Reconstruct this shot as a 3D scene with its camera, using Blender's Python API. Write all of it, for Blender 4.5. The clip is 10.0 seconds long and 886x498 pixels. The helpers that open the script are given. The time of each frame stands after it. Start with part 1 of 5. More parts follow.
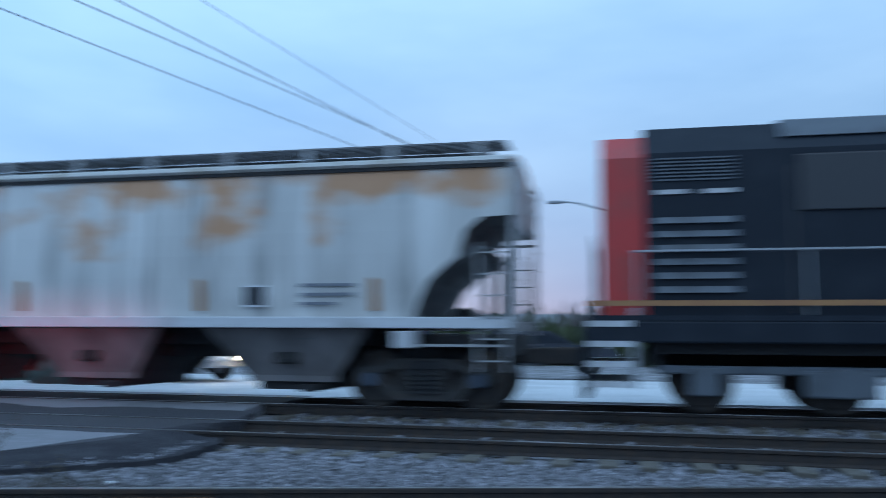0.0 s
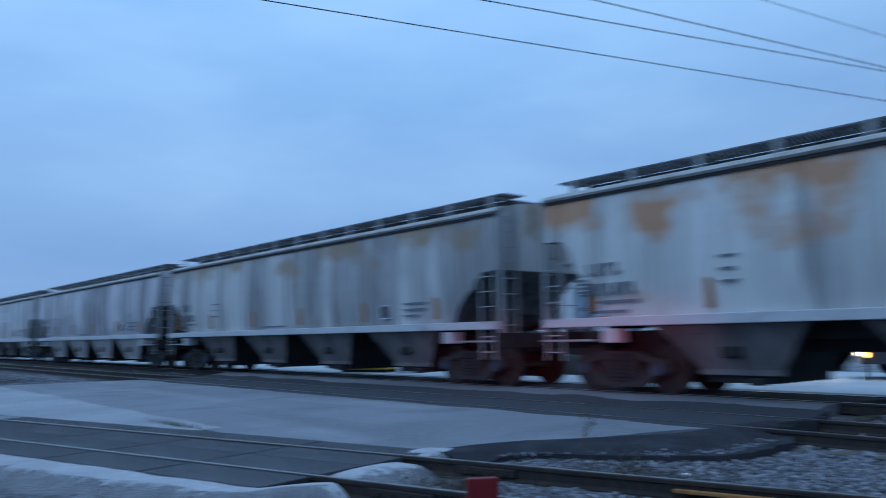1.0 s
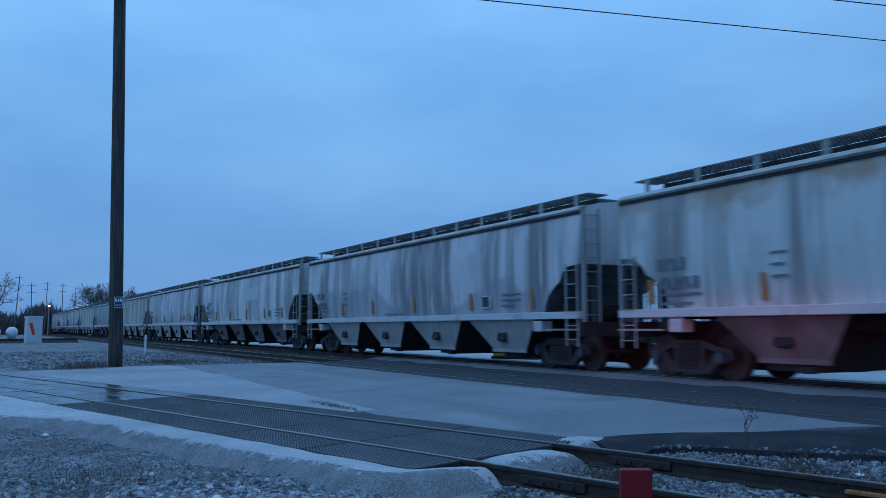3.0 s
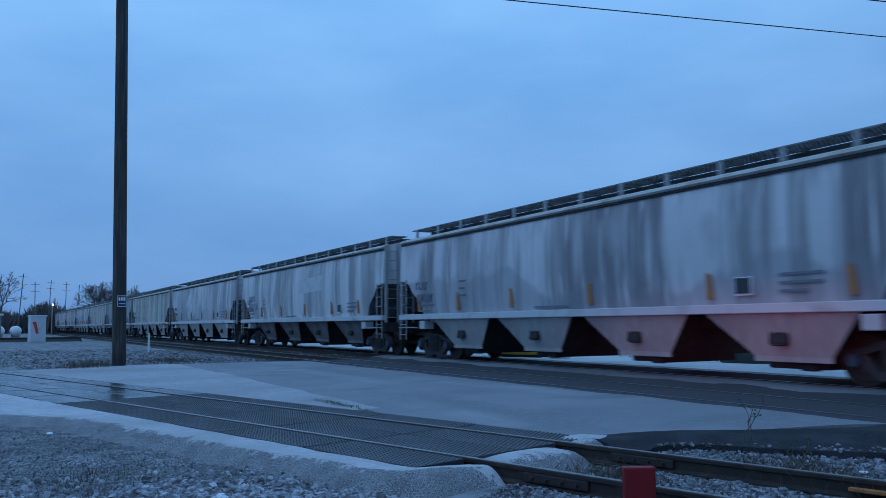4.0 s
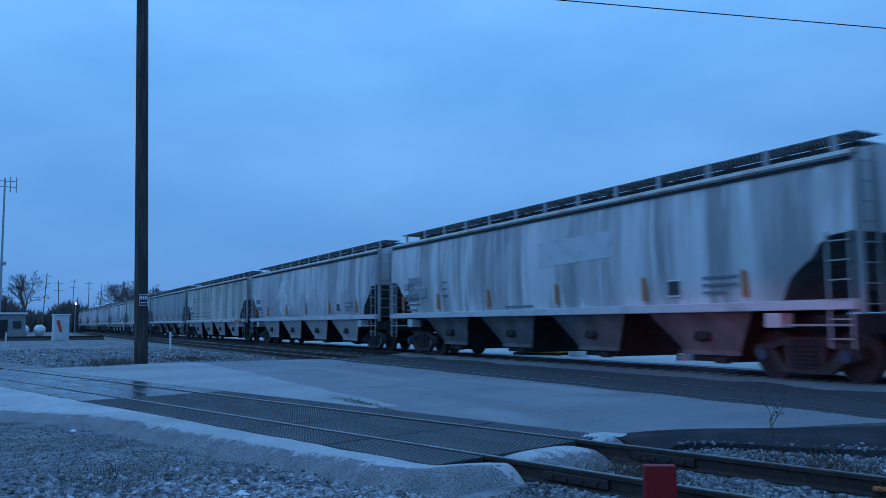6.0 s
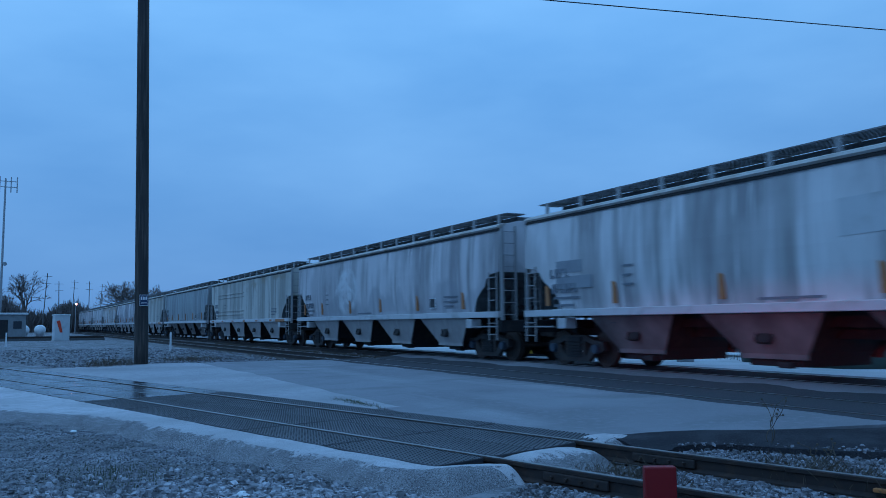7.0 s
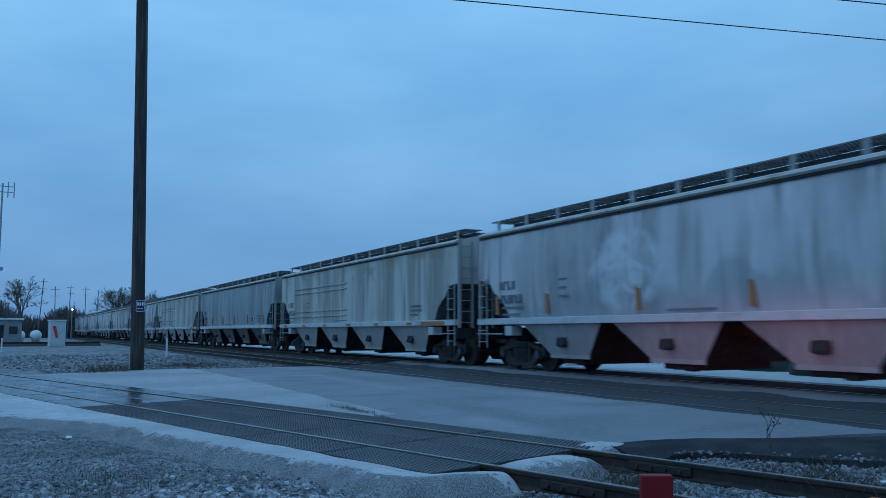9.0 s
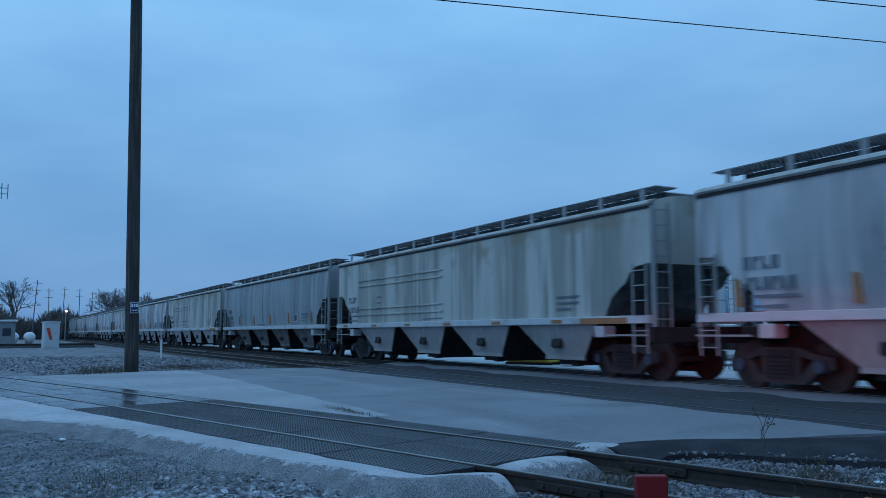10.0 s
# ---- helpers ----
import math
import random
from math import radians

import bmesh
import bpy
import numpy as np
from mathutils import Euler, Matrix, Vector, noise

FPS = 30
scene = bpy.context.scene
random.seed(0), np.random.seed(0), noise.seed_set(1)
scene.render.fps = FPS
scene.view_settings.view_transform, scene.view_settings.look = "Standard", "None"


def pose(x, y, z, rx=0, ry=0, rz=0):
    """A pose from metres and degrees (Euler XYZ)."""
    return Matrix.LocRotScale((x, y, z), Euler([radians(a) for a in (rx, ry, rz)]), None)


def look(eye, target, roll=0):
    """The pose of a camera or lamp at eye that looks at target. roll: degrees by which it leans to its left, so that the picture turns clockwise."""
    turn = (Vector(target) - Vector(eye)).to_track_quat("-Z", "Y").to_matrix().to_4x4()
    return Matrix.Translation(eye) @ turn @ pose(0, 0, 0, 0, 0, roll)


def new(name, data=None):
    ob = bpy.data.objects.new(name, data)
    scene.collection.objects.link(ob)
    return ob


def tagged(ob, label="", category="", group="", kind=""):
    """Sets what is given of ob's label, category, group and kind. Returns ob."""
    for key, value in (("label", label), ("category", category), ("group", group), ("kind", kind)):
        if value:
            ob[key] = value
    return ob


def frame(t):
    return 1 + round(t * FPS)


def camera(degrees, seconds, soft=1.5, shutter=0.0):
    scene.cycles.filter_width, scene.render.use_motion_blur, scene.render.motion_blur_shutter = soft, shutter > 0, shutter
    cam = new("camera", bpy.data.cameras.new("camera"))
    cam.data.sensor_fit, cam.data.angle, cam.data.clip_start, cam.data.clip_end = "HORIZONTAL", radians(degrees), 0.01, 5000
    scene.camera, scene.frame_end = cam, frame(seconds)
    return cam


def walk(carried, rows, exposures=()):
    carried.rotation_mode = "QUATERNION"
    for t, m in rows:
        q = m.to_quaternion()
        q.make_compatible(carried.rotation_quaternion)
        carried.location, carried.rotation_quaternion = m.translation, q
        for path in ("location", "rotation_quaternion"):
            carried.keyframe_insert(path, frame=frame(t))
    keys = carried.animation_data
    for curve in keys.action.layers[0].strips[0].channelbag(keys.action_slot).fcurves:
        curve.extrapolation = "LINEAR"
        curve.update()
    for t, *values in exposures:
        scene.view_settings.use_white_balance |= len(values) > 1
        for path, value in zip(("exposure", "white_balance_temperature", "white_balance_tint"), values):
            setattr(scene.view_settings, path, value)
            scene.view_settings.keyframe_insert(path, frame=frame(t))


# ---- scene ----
# ---- camera and its way: a hand-held pan from one spot ----
EYE_Z = 1.1
cam = camera(57.3, 10.0, soft=0.85, shutter=0.5)
PATH = [(t, pose(0, 0, EYE_Z, tilt, lean, yaw)) for t, tilt, lean, yaw in (
    (0.0, 96.42, -0.41, 12.35), (0.2, 96.28, 0.08, 20.17), (0.5, 96.32, 0.55, 33.40), (0.8, 96.31, 0.80, 44.50),
    (1.0, 96.29, 0.83, 50.26), (1.5, 96.01, 0.62, 57.08), (2.0, 95.66, 0.27, 59.68), (2.5, 95.57, 0.17, 60.54),
    (4.0, 95.35, 0.32, 60.94), (4.5, 95.30, 0.42, 61.33), (5.0, 95.20, 0.58, 61.83), (5.5, 95.19, 0.53, 62.19),
    (7.0, 95.29, 0.31, 62.30), (7.5, 95.34, 0.29, 62.34), (8.0, 95.49, 0.22, 62.33), (8.5, 95.66, 0.11, 62.22),
    (9.0, 95.78, 0.08, 62.08), (9.5, 95.85, 0.10, 61.95), (10.0, 95.86, 0.16, 61.73))]
EXPOSURES = [(0.0, 0.82, 7000, 8), (0.5, 0.60, 7300, 9), (1.0, 0.32, 6350, 10), (1.5, 0.15, 6100, 9), (2.5, 0.07, 5500, 1), (4.0, 0.07, 5650, 5), (4.5, 0.03, 5050, 1),
             (5.5, 0.0, 4950, 2), (7.0, 0.0, 5250, 1), (7.5, 0.01, 5050, 1), (8.0, 0.03, 5200, 0), (8.5, 0.07, 5900, 0), (9.0, 0.08, 5850, -5), (9.5, 0.09, 5600, -3), (10.0, 0.11, 6000, -1)]
walk(cam, PATH, EXPOSURES)

# ---- sky and light: overcast dusk ----
world = bpy.data.worlds.new("dusk_sky")
scene.world = world
world.use_nodes = True
wn, wl = world.node_tree.nodes, world.node_tree.links
wn.clear()


def wnode(kind, **values):
    n = wn.new(kind)
    for key, value in values.items():
        n.inputs[key].default_value = value
    return n


sky = wn.new("ShaderNodeTexSky")
sky.sky_type, sky.sun_disc = "NISHITA", False
sky.sun_elevation, sky.sun_rotation = radians(3), radians(-8)
coord = wn.new("ShaderNodeTexCoord")
stretch = wn.new("ShaderNodeMapping")
stretch.inputs["Scale"].default_value = (1.0, 1.0, 3.2)
clouds = wnode("ShaderNodeTexNoise", Scale=2.1, Detail=5.0, Roughness=0.5)
cloud_ramp = wn.new("ShaderNodeValToRGB")
cloud_ramp.color_ramp.elements[0].position, cloud_ramp.color_ramp.elements[1].position = 0.32, 0.72
cloud_ramp.color_ramp.elements[0].color = (0.20, 0.40, 0.72, 1)
cloud_ramp.color_ramp.elements[1].color = (0.31, 0.54, 0.86, 1)
split = wn.new("ShaderNodeSeparateXYZ")
rise = wn.new("ShaderNodeValToRGB")
rise.color_ramp.elements[0].color, rise.color_ramp.elements[1].color = (0.60, 0.60, 0.67, 1), (1.0, 1.0, 1.0, 1)
rise.color_ramp.elements[0].position, rise.color_ramp.elements[1].position = 0.02, 0.34
rise.color_ramp.elements.new(0.85).color = (1.32, 1.32, 1.32, 1)
tone = wn.new("ShaderNodeMixRGB")
tone.blend_type = "MULTIPLY"
tone.inputs["Fac"].default_value = 1.0
blend = wn.new("ShaderNodeMixRGB")
blend.inputs["Fac"].default_value = 0.965
dim = wn.new("ShaderNodeMixRGB")
dim.blend_type = "MULTIPLY"
dim.inputs["Fac"].default_value = 1.0
dim.inputs["Color2"].default_value = (0.1, 0.1, 0.1, 1)
back = wnode("ShaderNodeBackground", Strength=1.0)
wout = wn.new("ShaderNodeOutputWorld")
wl.new(coord.outputs["Generated"], stretch.inputs["Vector"])
wl.new(stretch.outputs["Vector"], clouds.inputs["Vector"])
wl.new(clouds.outputs["Fac"], cloud_ramp.inputs["Fac"])
wl.new(coord.outputs["Generated"], split.inputs["Vector"])
wl.new(split.outputs["Z"], rise.inputs["Fac"])
wl.new(cloud_ramp.outputs["Color"], tone.inputs["Color1"])
wl.new(rise.outputs["Color"], tone.inputs["Color2"])
around = wn.new("ShaderNodeMapRange")
around.inputs["From Min"].default_value, around.inputs["From Max"].default_value = -0.75, 0.28
round_tint = wn.new("ShaderNodeMixRGB")
round_tint.inputs["Color1"].default_value = (0.76, 0.76, 0.77, 1)
round_tint.inputs["Color2"].default_value = (1.03, 1.03, 1.03, 1)
tinted = wn.new("ShaderNodeMixRGB")
tinted.blend_type = "MULTIPLY"
tinted.inputs["Fac"].default_value = 1.0
lean_to = wn.new("ShaderNodeVectorMath")
lean_to.operation = "DOT_PRODUCT"
lean_to.inputs[1].default_value = (-0.866, -0.5, 0.0)
wl.new(coord.outputs["Generated"], lean_to.inputs[0])
wl.new(lean_to.outputs["Value"], around.inputs["Value"])
wl.new(sky.outputs["Color"], dim.inputs["Color1"])
wl.new(dim.outputs["Color"], blend.inputs["Color1"])
wl.new(tone.outputs["Color"], blend.inputs["Color2"])
wl.new(around.outputs["Result"], round_tint.inputs["Fac"])
wl.new(blend.outputs["Color"], tinted.inputs["Color1"])
wl.new(round_tint.outputs["Color"], tinted.inputs["Color2"])
wl.new(tinted.outputs["Color"], back.inputs["Color"])
wl.new(back.outputs["Background"], wout.inputs["Surface"])

sun_lamp = bpy.data.lights.new("sun", "SUN")
sun_lamp.energy, sun_lamp.angle, sun_lamp.color = 0.12, radians(25), (0.85, 0.92, 1.0)
new("sun", sun_lamp).matrix_world = look((10, -20, 40), (0, 12, 0))


# ---- materials ----
def material(name, base, rough=0.7, metal=0.0, grain=(), bump=0.0, bump_scale=40.0, spread=0.0, glow=None, glow_power=0.0, stretch_by=(1, 1, 1), gloss_patch=None, shine=0.5):
    """A surface with layers of noise. grain: rows of (scale, colour, low, high, mapping scale)."""
    m = bpy.data.materials.new(name)
    m.use_nodes = True
    n, l = m.node_tree.nodes, m.node_tree.links
    shader = n["Principled BSDF"]
    shader.inputs["Roughness"].default_value, shader.inputs["Metallic"].default_value = rough, metal
    shader.inputs["Specular IOR Level"].default_value = shine
    place = n.new("ShaderNodeTexCoord")
    colour = n.new("ShaderNodeRGB")
    colour.outputs[0].default_value = (*base, 1)
    last = colour.outputs[0]
    for scale, tint, low, high, by in grain:
        mapping = n.new("ShaderNodeMapping")
        mapping.inputs["Scale"].default_value = by
        noise_node = n.new("ShaderNodeTexNoise")
        noise_node.inputs["Scale"].default_value, noise_node.inputs["Detail"].default_value = scale, 6.0
        ramp = n.new("ShaderNodeMapRange")
        ramp.inputs["From Min"].default_value, ramp.inputs["From Max"].default_value = low, high
        mix = n.new("ShaderNodeMixRGB")
        mix.inputs["Color2"].default_value = (*tint, 1)
        l.new(place.outputs["Object"], mapping.inputs["Vector"])
        l.new(mapping.outputs["Vector"], noise_node.inputs["Vector"])
        l.new(noise_node.outputs["Fac"], ramp.inputs["Value"])
        l.new(ramp.outputs["Result"], mix.inputs["Fac"])
        l.new(last, mix.inputs["Color1"])
        last = mix.outputs["Color"]
    if spread:
        info = n.new("ShaderNodeObjectInfo")
        geo = n.new("ShaderNodeNewGeometry")
        add = n.new("ShaderNodeMath")
        add.operation = "ADD"
        wrap = n.new("ShaderNodeMath")
        wrap.operation = "FRACT"
        level = n.new("ShaderNodeMapRange")
        level.inputs["To Min"].default_value, level.inputs["To Max"].default_value = 1 - spread, 1 + spread
        shade = n.new("ShaderNodeHueSaturation")
        l.new(info.outputs["Random"], add.inputs[0])
        l.new(geo.outputs["Random Per Island"], add.inputs[1])
        l.new(add.outputs[0], wrap.inputs[0])
        l.new(wrap.outputs[0], level.inputs["Value"])
        l.new(level.outputs["Result"], shade.inputs["Value"])
        l.new(last, shade.inputs["Color"])
        last = shade.outputs["Color"]
    l.new(last, shader.inputs["Base Color"])
    if gloss_patch:
        scale, low, high, wet = gloss_patch
        pn = n.new("ShaderNodeTexNoise")
        pn.inputs["Scale"].default_value, pn.inputs["Detail"].default_value = scale, 4.0
        pr = n.new("ShaderNodeMapRange")
        pr.inputs["From Min"].default_value, pr.inputs["From Max"].default_value = low, high
        pr.inputs["To Min"].default_value, pr.inputs["To Max"].default_value = rough, wet
        l.new(place.outputs["Object"], pn.inputs["Vector"])
        l.new(pn.outputs["Fac"], pr.inputs["Value"])
        l.new(pr.outputs["Result"], shader.inputs["Roughness"])
    if bump:
        bn = n.new("ShaderNodeTexNoise")
        bn.inputs["Scale"].default_value, bn.inputs["Detail"].default_value = bump_scale, 8.0
        bmap = n.new("ShaderNodeMapping")
        bmap.inputs["Scale"].default_value = stretch_by
        bump_node = n.new("ShaderNodeBump")
        bump_node.inputs["Strength"].default_value, bump_node.inputs["Distance"].default_value = bump, 0.03
        l.new(place.outputs["Object"], bmap.inputs["Vector"])
        l.new(bmap.outputs["Vector"], bn.inputs["Vector"])
        l.new(bn.outputs["Fac"], bump_node.inputs["Height"])
        l.new(bump_node.outputs["Normal"], shader.inputs["Normal"])
    if glow:
        shader.inputs["Emission Color"].default_value = (*glow, 1)
        shader.inputs["Emission Strength"].default_value = glow_power
    return m


STREAK = (1.0, 1.0, 0.07)


def car_paint(name, base, dirt, rust, rust_low, seed, tide=None, cloud=None):
    """Weathered car paint: dirt runs down in streaks, rust breaks out under the eaves. tide: colour of an uneven old smear; cloud: a pale overpainted swirl."""
    m = material(name, base, 0.62, 0.0, grain=(
        (0.75, dirt, 0.47, 0.57, STREAK), (2.4, [c * 0.5 for c in base], 0.53, 0.66, STREAK),
        (7.0, [min(1, c * 1.22) for c in base], 0.55, 0.75, (1.0, 1.0, 0.04)),
        (0.8, [(c + d) / 2 for c, d in zip(base, dirt)], 0.52, 0.72, (1, 1, 0.6))), bump=0.12, bump_scale=1.4)
    n, l = m.node_tree.nodes, m.node_tree.links
    shader = n["Principled BSDF"]
    source = shader.inputs["Base Color"].links[0].from_socket
    place = [k for k in n if k.bl_idname == "ShaderNodeTexCoord"][0]
    for k in n:
        if k.bl_idname == "ShaderNodeMapping":
            k.inputs["Location"].default_value = (seed * 7.3, seed * 3.1, 0)
    split_node = n.new("ShaderNodeSeparateXYZ")
    l.new(place.outputs["Object"], split_node.inputs["Vector"])
    patches = n.new("ShaderNodeTexNoise")
    patches.inputs["Scale"].default_value, patches.inputs["Detail"].default_value = 0.75, 7.0
    shift = n.new("ShaderNodeMapping")
    shift.inputs["Location"].default_value = (seed * 4.7, 0, seed)
    shift.inputs["Scale"].default_value = (1.0, 1.0, 1.3)
    l.new(place.outputs["Object"], shift.inputs["Vector"])
    l.new(shift.outputs["Vector"], patches.inputs["Vector"])
    height = n.new("ShaderNodeMapRange")
    height.inputs["From Min"].default_value, height.inputs["From Max"].default_value = 2.2, 3.9
    height.inputs["To Min"].default_value, height.inputs["To Max"].default_value = -0.16, 0.10
    l.new(split_node.outputs["Z"], height.inputs["Value"])
    both = n.new("ShaderNodeMath")
    both.operation = "ADD"
    l.new(patches.outputs["Fac"], both.inputs[0])
    l.new(height.outputs["Result"], both.inputs[1])
    edge = n.new("ShaderNodeMapRange")
    edge.inputs["From Min"].default_value, edge.inputs["From Max"].default_value = rust_low, rust_low + 0.14
    edge.inputs["To Max"].default_value = 0.8
    l.new(both.outputs[0], edge.inputs["Value"])
    mix = n.new("ShaderNodeMixRGB")
    mix.inputs["Color2"].default_value = (*rust, 1)
    l.new(edge.outputs["Result"], mix.inputs["Fac"])
    l.new(source, mix.inputs["Color1"])
    last = mix.outputs["Color"]
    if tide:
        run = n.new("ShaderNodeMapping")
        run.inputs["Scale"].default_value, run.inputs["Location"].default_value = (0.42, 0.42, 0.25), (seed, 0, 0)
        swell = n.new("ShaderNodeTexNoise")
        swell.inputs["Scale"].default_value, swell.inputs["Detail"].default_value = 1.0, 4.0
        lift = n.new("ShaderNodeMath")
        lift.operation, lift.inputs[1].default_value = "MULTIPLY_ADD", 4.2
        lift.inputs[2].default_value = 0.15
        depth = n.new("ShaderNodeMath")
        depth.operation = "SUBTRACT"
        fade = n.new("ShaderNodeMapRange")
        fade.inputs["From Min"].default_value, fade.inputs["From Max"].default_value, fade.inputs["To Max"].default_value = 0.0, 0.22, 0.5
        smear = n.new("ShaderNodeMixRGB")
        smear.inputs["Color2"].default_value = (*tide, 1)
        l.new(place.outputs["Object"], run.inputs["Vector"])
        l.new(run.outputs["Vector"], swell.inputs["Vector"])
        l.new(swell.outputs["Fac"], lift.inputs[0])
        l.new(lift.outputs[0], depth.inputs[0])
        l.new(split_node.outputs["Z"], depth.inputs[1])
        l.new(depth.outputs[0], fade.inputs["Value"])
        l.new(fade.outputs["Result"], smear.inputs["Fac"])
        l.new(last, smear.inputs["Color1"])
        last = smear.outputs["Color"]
    if cloud:
        cx, cz, tint = cloud
        centre = n.new("ShaderNodeMapping")
        centre.inputs["Location"].default_value, centre.inputs["Scale"].default_value = (-cx * 0.72, 0, -cz), (0.72, 0.0, 1.0)
        curl = n.new("ShaderNodeTexNoise")
        curl.inputs["Scale"].default_value, curl.inputs["Detail"].default_value, curl.inputs["Distortion"].default_value = 1.3, 5.0, 1.6
        spread_by = n.new("ShaderNodeVectorMath")
        spread_by.operation = "LENGTH"
        rim = n.new("ShaderNodeMapRange")
        rim.inputs["From Min"].default_value, rim.inputs["From Max"].default_value = 1.02, 0.80
        bands = n.new("ShaderNodeMapRange")
        bands.inputs["From Min"].default_value, bands.inputs["From Max"].default_value, bands.inputs["To Max"].default_value = 0.36, 0.58, 0.75
        amount = n.new("ShaderNodeMath")
        amount.operation = "MULTIPLY"
        veil = n.new("ShaderNodeMixRGB")
        veil.inputs["Color2"].default_value = (*tint, 1)
        l.new(place.outputs["Object"], centre.inputs["Vector"])
        l.new(centre.outputs["Vector"], spread_by.inputs[0])
        l.new(spread_by.outputs["Value"], rim.inputs["Value"])
        l.new(place.outputs["Object"], curl.inputs["Vector"])
        l.new(curl.outputs["Fac"], bands.inputs["Value"])
        l.new(rim.outputs["Result"], amount.inputs[0])
        l.new(bands.outputs["Result"], amount.inputs[1])
        l.new(amount.outputs[0], veil.inputs["Fac"])
        l.new(last, veil.inputs["Color1"])
        last = veil.outputs["Color"]
    l.new(last, shader.inputs["Base Color"])
    return m


RUST = (0.52, 0.21, 0.065)
PAINTS = {
    "rusty": car_paint("rusty_grey_paint", (0.64, 0.62, 0.60), (0.50, 0.48, 0.46), RUST, 0.47, 1.0),
    "stained": car_paint("stained_grey_paint", (0.58, 0.56, 0.55), (0.27, 0.25, 0.25), (0.33, 0.22, 0.13), 0.53, 2.4),
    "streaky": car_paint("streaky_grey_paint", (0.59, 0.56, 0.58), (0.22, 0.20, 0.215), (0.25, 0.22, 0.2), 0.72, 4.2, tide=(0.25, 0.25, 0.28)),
    "pale": car_paint("pale_grey_paint", (0.63, 0.61, 0.62), (0.29, 0.28, 0.29), (0.25, 0.22, 0.2), 0.74, 6.1),
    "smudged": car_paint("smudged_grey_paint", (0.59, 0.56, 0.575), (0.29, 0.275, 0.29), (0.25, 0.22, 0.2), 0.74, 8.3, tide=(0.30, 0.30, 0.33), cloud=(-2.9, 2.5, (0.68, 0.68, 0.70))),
    "cream": car_paint("grey_green_paint", (0.52, 0.50, 0.46), (0.31, 0.295, 0.265), (0.27, 0.22, 0.15), 0.58, 10.9),
    "dark": car_paint("dull_dark_grey_paint", (0.33, 0.35, 0.36), (0.24, 0.25, 0.26), (0.22, 0.19, 0.17), 0.72, 12.6),
}
SILL = material("light_sill_paint", (0.54, 0.54, 0.56), 0.55, grain=((2.0, (0.38, 0.37, 0.37), 0.5, 0.75, (1, 1, 1)),), bump=0.1)
BAY_GREY = material("grey_bay_paint", (0.34, 0.32, 0.32), 0.6, grain=((1.1, (0.26, 0.24, 0.24), 0.45, 0.7, (1, 1, 1)), (6.0, (0.38, 0.36, 0.35), 0.5, 0.7, (1, 1, 0.3))), bump=0.1, bump_scale=6)
# darker than BAY_GREY: shade of the recessed bays is put into the paint
BAY_DARK = material("shaded_grimy_bay_paint", (0.20, 0.18, 0.18), 0.75, grain=((1.4, (0.10, 0.09, 0.09), 0.4, 0.7, (1, 1, 1)),), bump=0.1, bump_scale=6)
UNDER = material("dark_underframe_and_voids", (0.022, 0.022, 0.025), 0.85, grain=((4.0, (0.045, 0.037, 0.033), 0.5, 0.75, (1, 1, 1)),), bump=0.2, bump_scale=18)
SLOPE = material("dark_end_slope", (0.11, 0.12, 0.125), 0.8, grain=((2.5, (0.06, 0.062, 0.066), 0.45, 0.7, (1, 1, 1)),), bump=0.1)
TRUCK = material("grimy_cast_steel", (0.04, 0.036, 0.036), 0.7, 0.1, grain=((5.0, (0.075, 0.052, 0.042), 0.48, 0.75, (1, 1, 1)),), bump=0.25, bump_scale=20)
WHEEL = material("rolled_wheel_steel", (0.04, 0.032, 0.03), 0.6, 0.3, grain=((3.0, (0.07, 0.05, 0.04), 0.45, 0.7, (1, 1, 1)),))
LADDER = material("grab_iron_grey", (0.31, 0.31, 0.32), 0.5, grain=((6.0, (0.3, 0.28, 0.27), 0.5, 0.75, (1, 1, 1)),))
ROOF = material("grey_roof_paint", (0.26, 0.26, 0.27), 0.7, grain=((1.5, (0.24, 0.24, 0.25), 0.45, 0.7, (1, 1, 1)),), bump=0.1)
# near-black base paints the shadow gap that shows below the walkway
TROUGH = material("shaded_trough_paint", (0.10, 0.105, 0.115), 0.7, grain=((1.5, (0.065, 0.067, 0.072), 0.45, 0.7, (1, 1, 1)),), bump=0.1)
GRATE = material("running_board_steel", (0.20, 0.205, 0.22), 0.65, 0.2, grain=((4.0, (0.08, 0.08, 0.08), 0.45, 0.7, (1, 1, 1)),))
EAVE = material("roof_edge_paint", (0.47, 0.45, 0.43), 0.65, grain=((2.2, (0.34, 0.28, 0.23), 0.48, 0.72, (1, 1, 1)), (9.0, (0.5, 0.48, 0.45), 0.55, 0.75, (1, 1, 1))), bump=0.1)
LETTER = material("dark_stencil_paint", (0.16, 0.17, 0.20), 0.7)
STRIPE = material("yellow_reflector_tape", (0.37, 0.17, 0.065), 0.6, grain=((3.0, (0.30, 0.12, 0.06), 0.45, 0.7, (1, 1, 1)),))
PLACARD = material("black_placard", (0.03, 0.03, 0.035), 0.5)
PANELGREY = material("repainted_mark_panel", (0.27, 0.28, 0.31), 0.65, grain=((3.0, (0.22, 0.23, 0.26), 0.45, 0.7, (1, 1, 1)),))
WHITE = material("white_paint", (0.72, 0.73, 0.75), 0.55, grain=((3.0, (0.55, 0.55, 0.56), 0.5, 0.75, (1, 1, 1)),))
CAP = material("blue_grey_bearing_cap", (0.06, 0.08, 0.115), 0.5, 0.3)
LOCO = material("black_locomotive_paint", (0.010, 0.015, 0.024), 0.6, grain=((2.0, (0.018, 0.024, 0.034), 0.48, 0.75, (1, 1, 1)),), bump=0.05, shine=0.25)
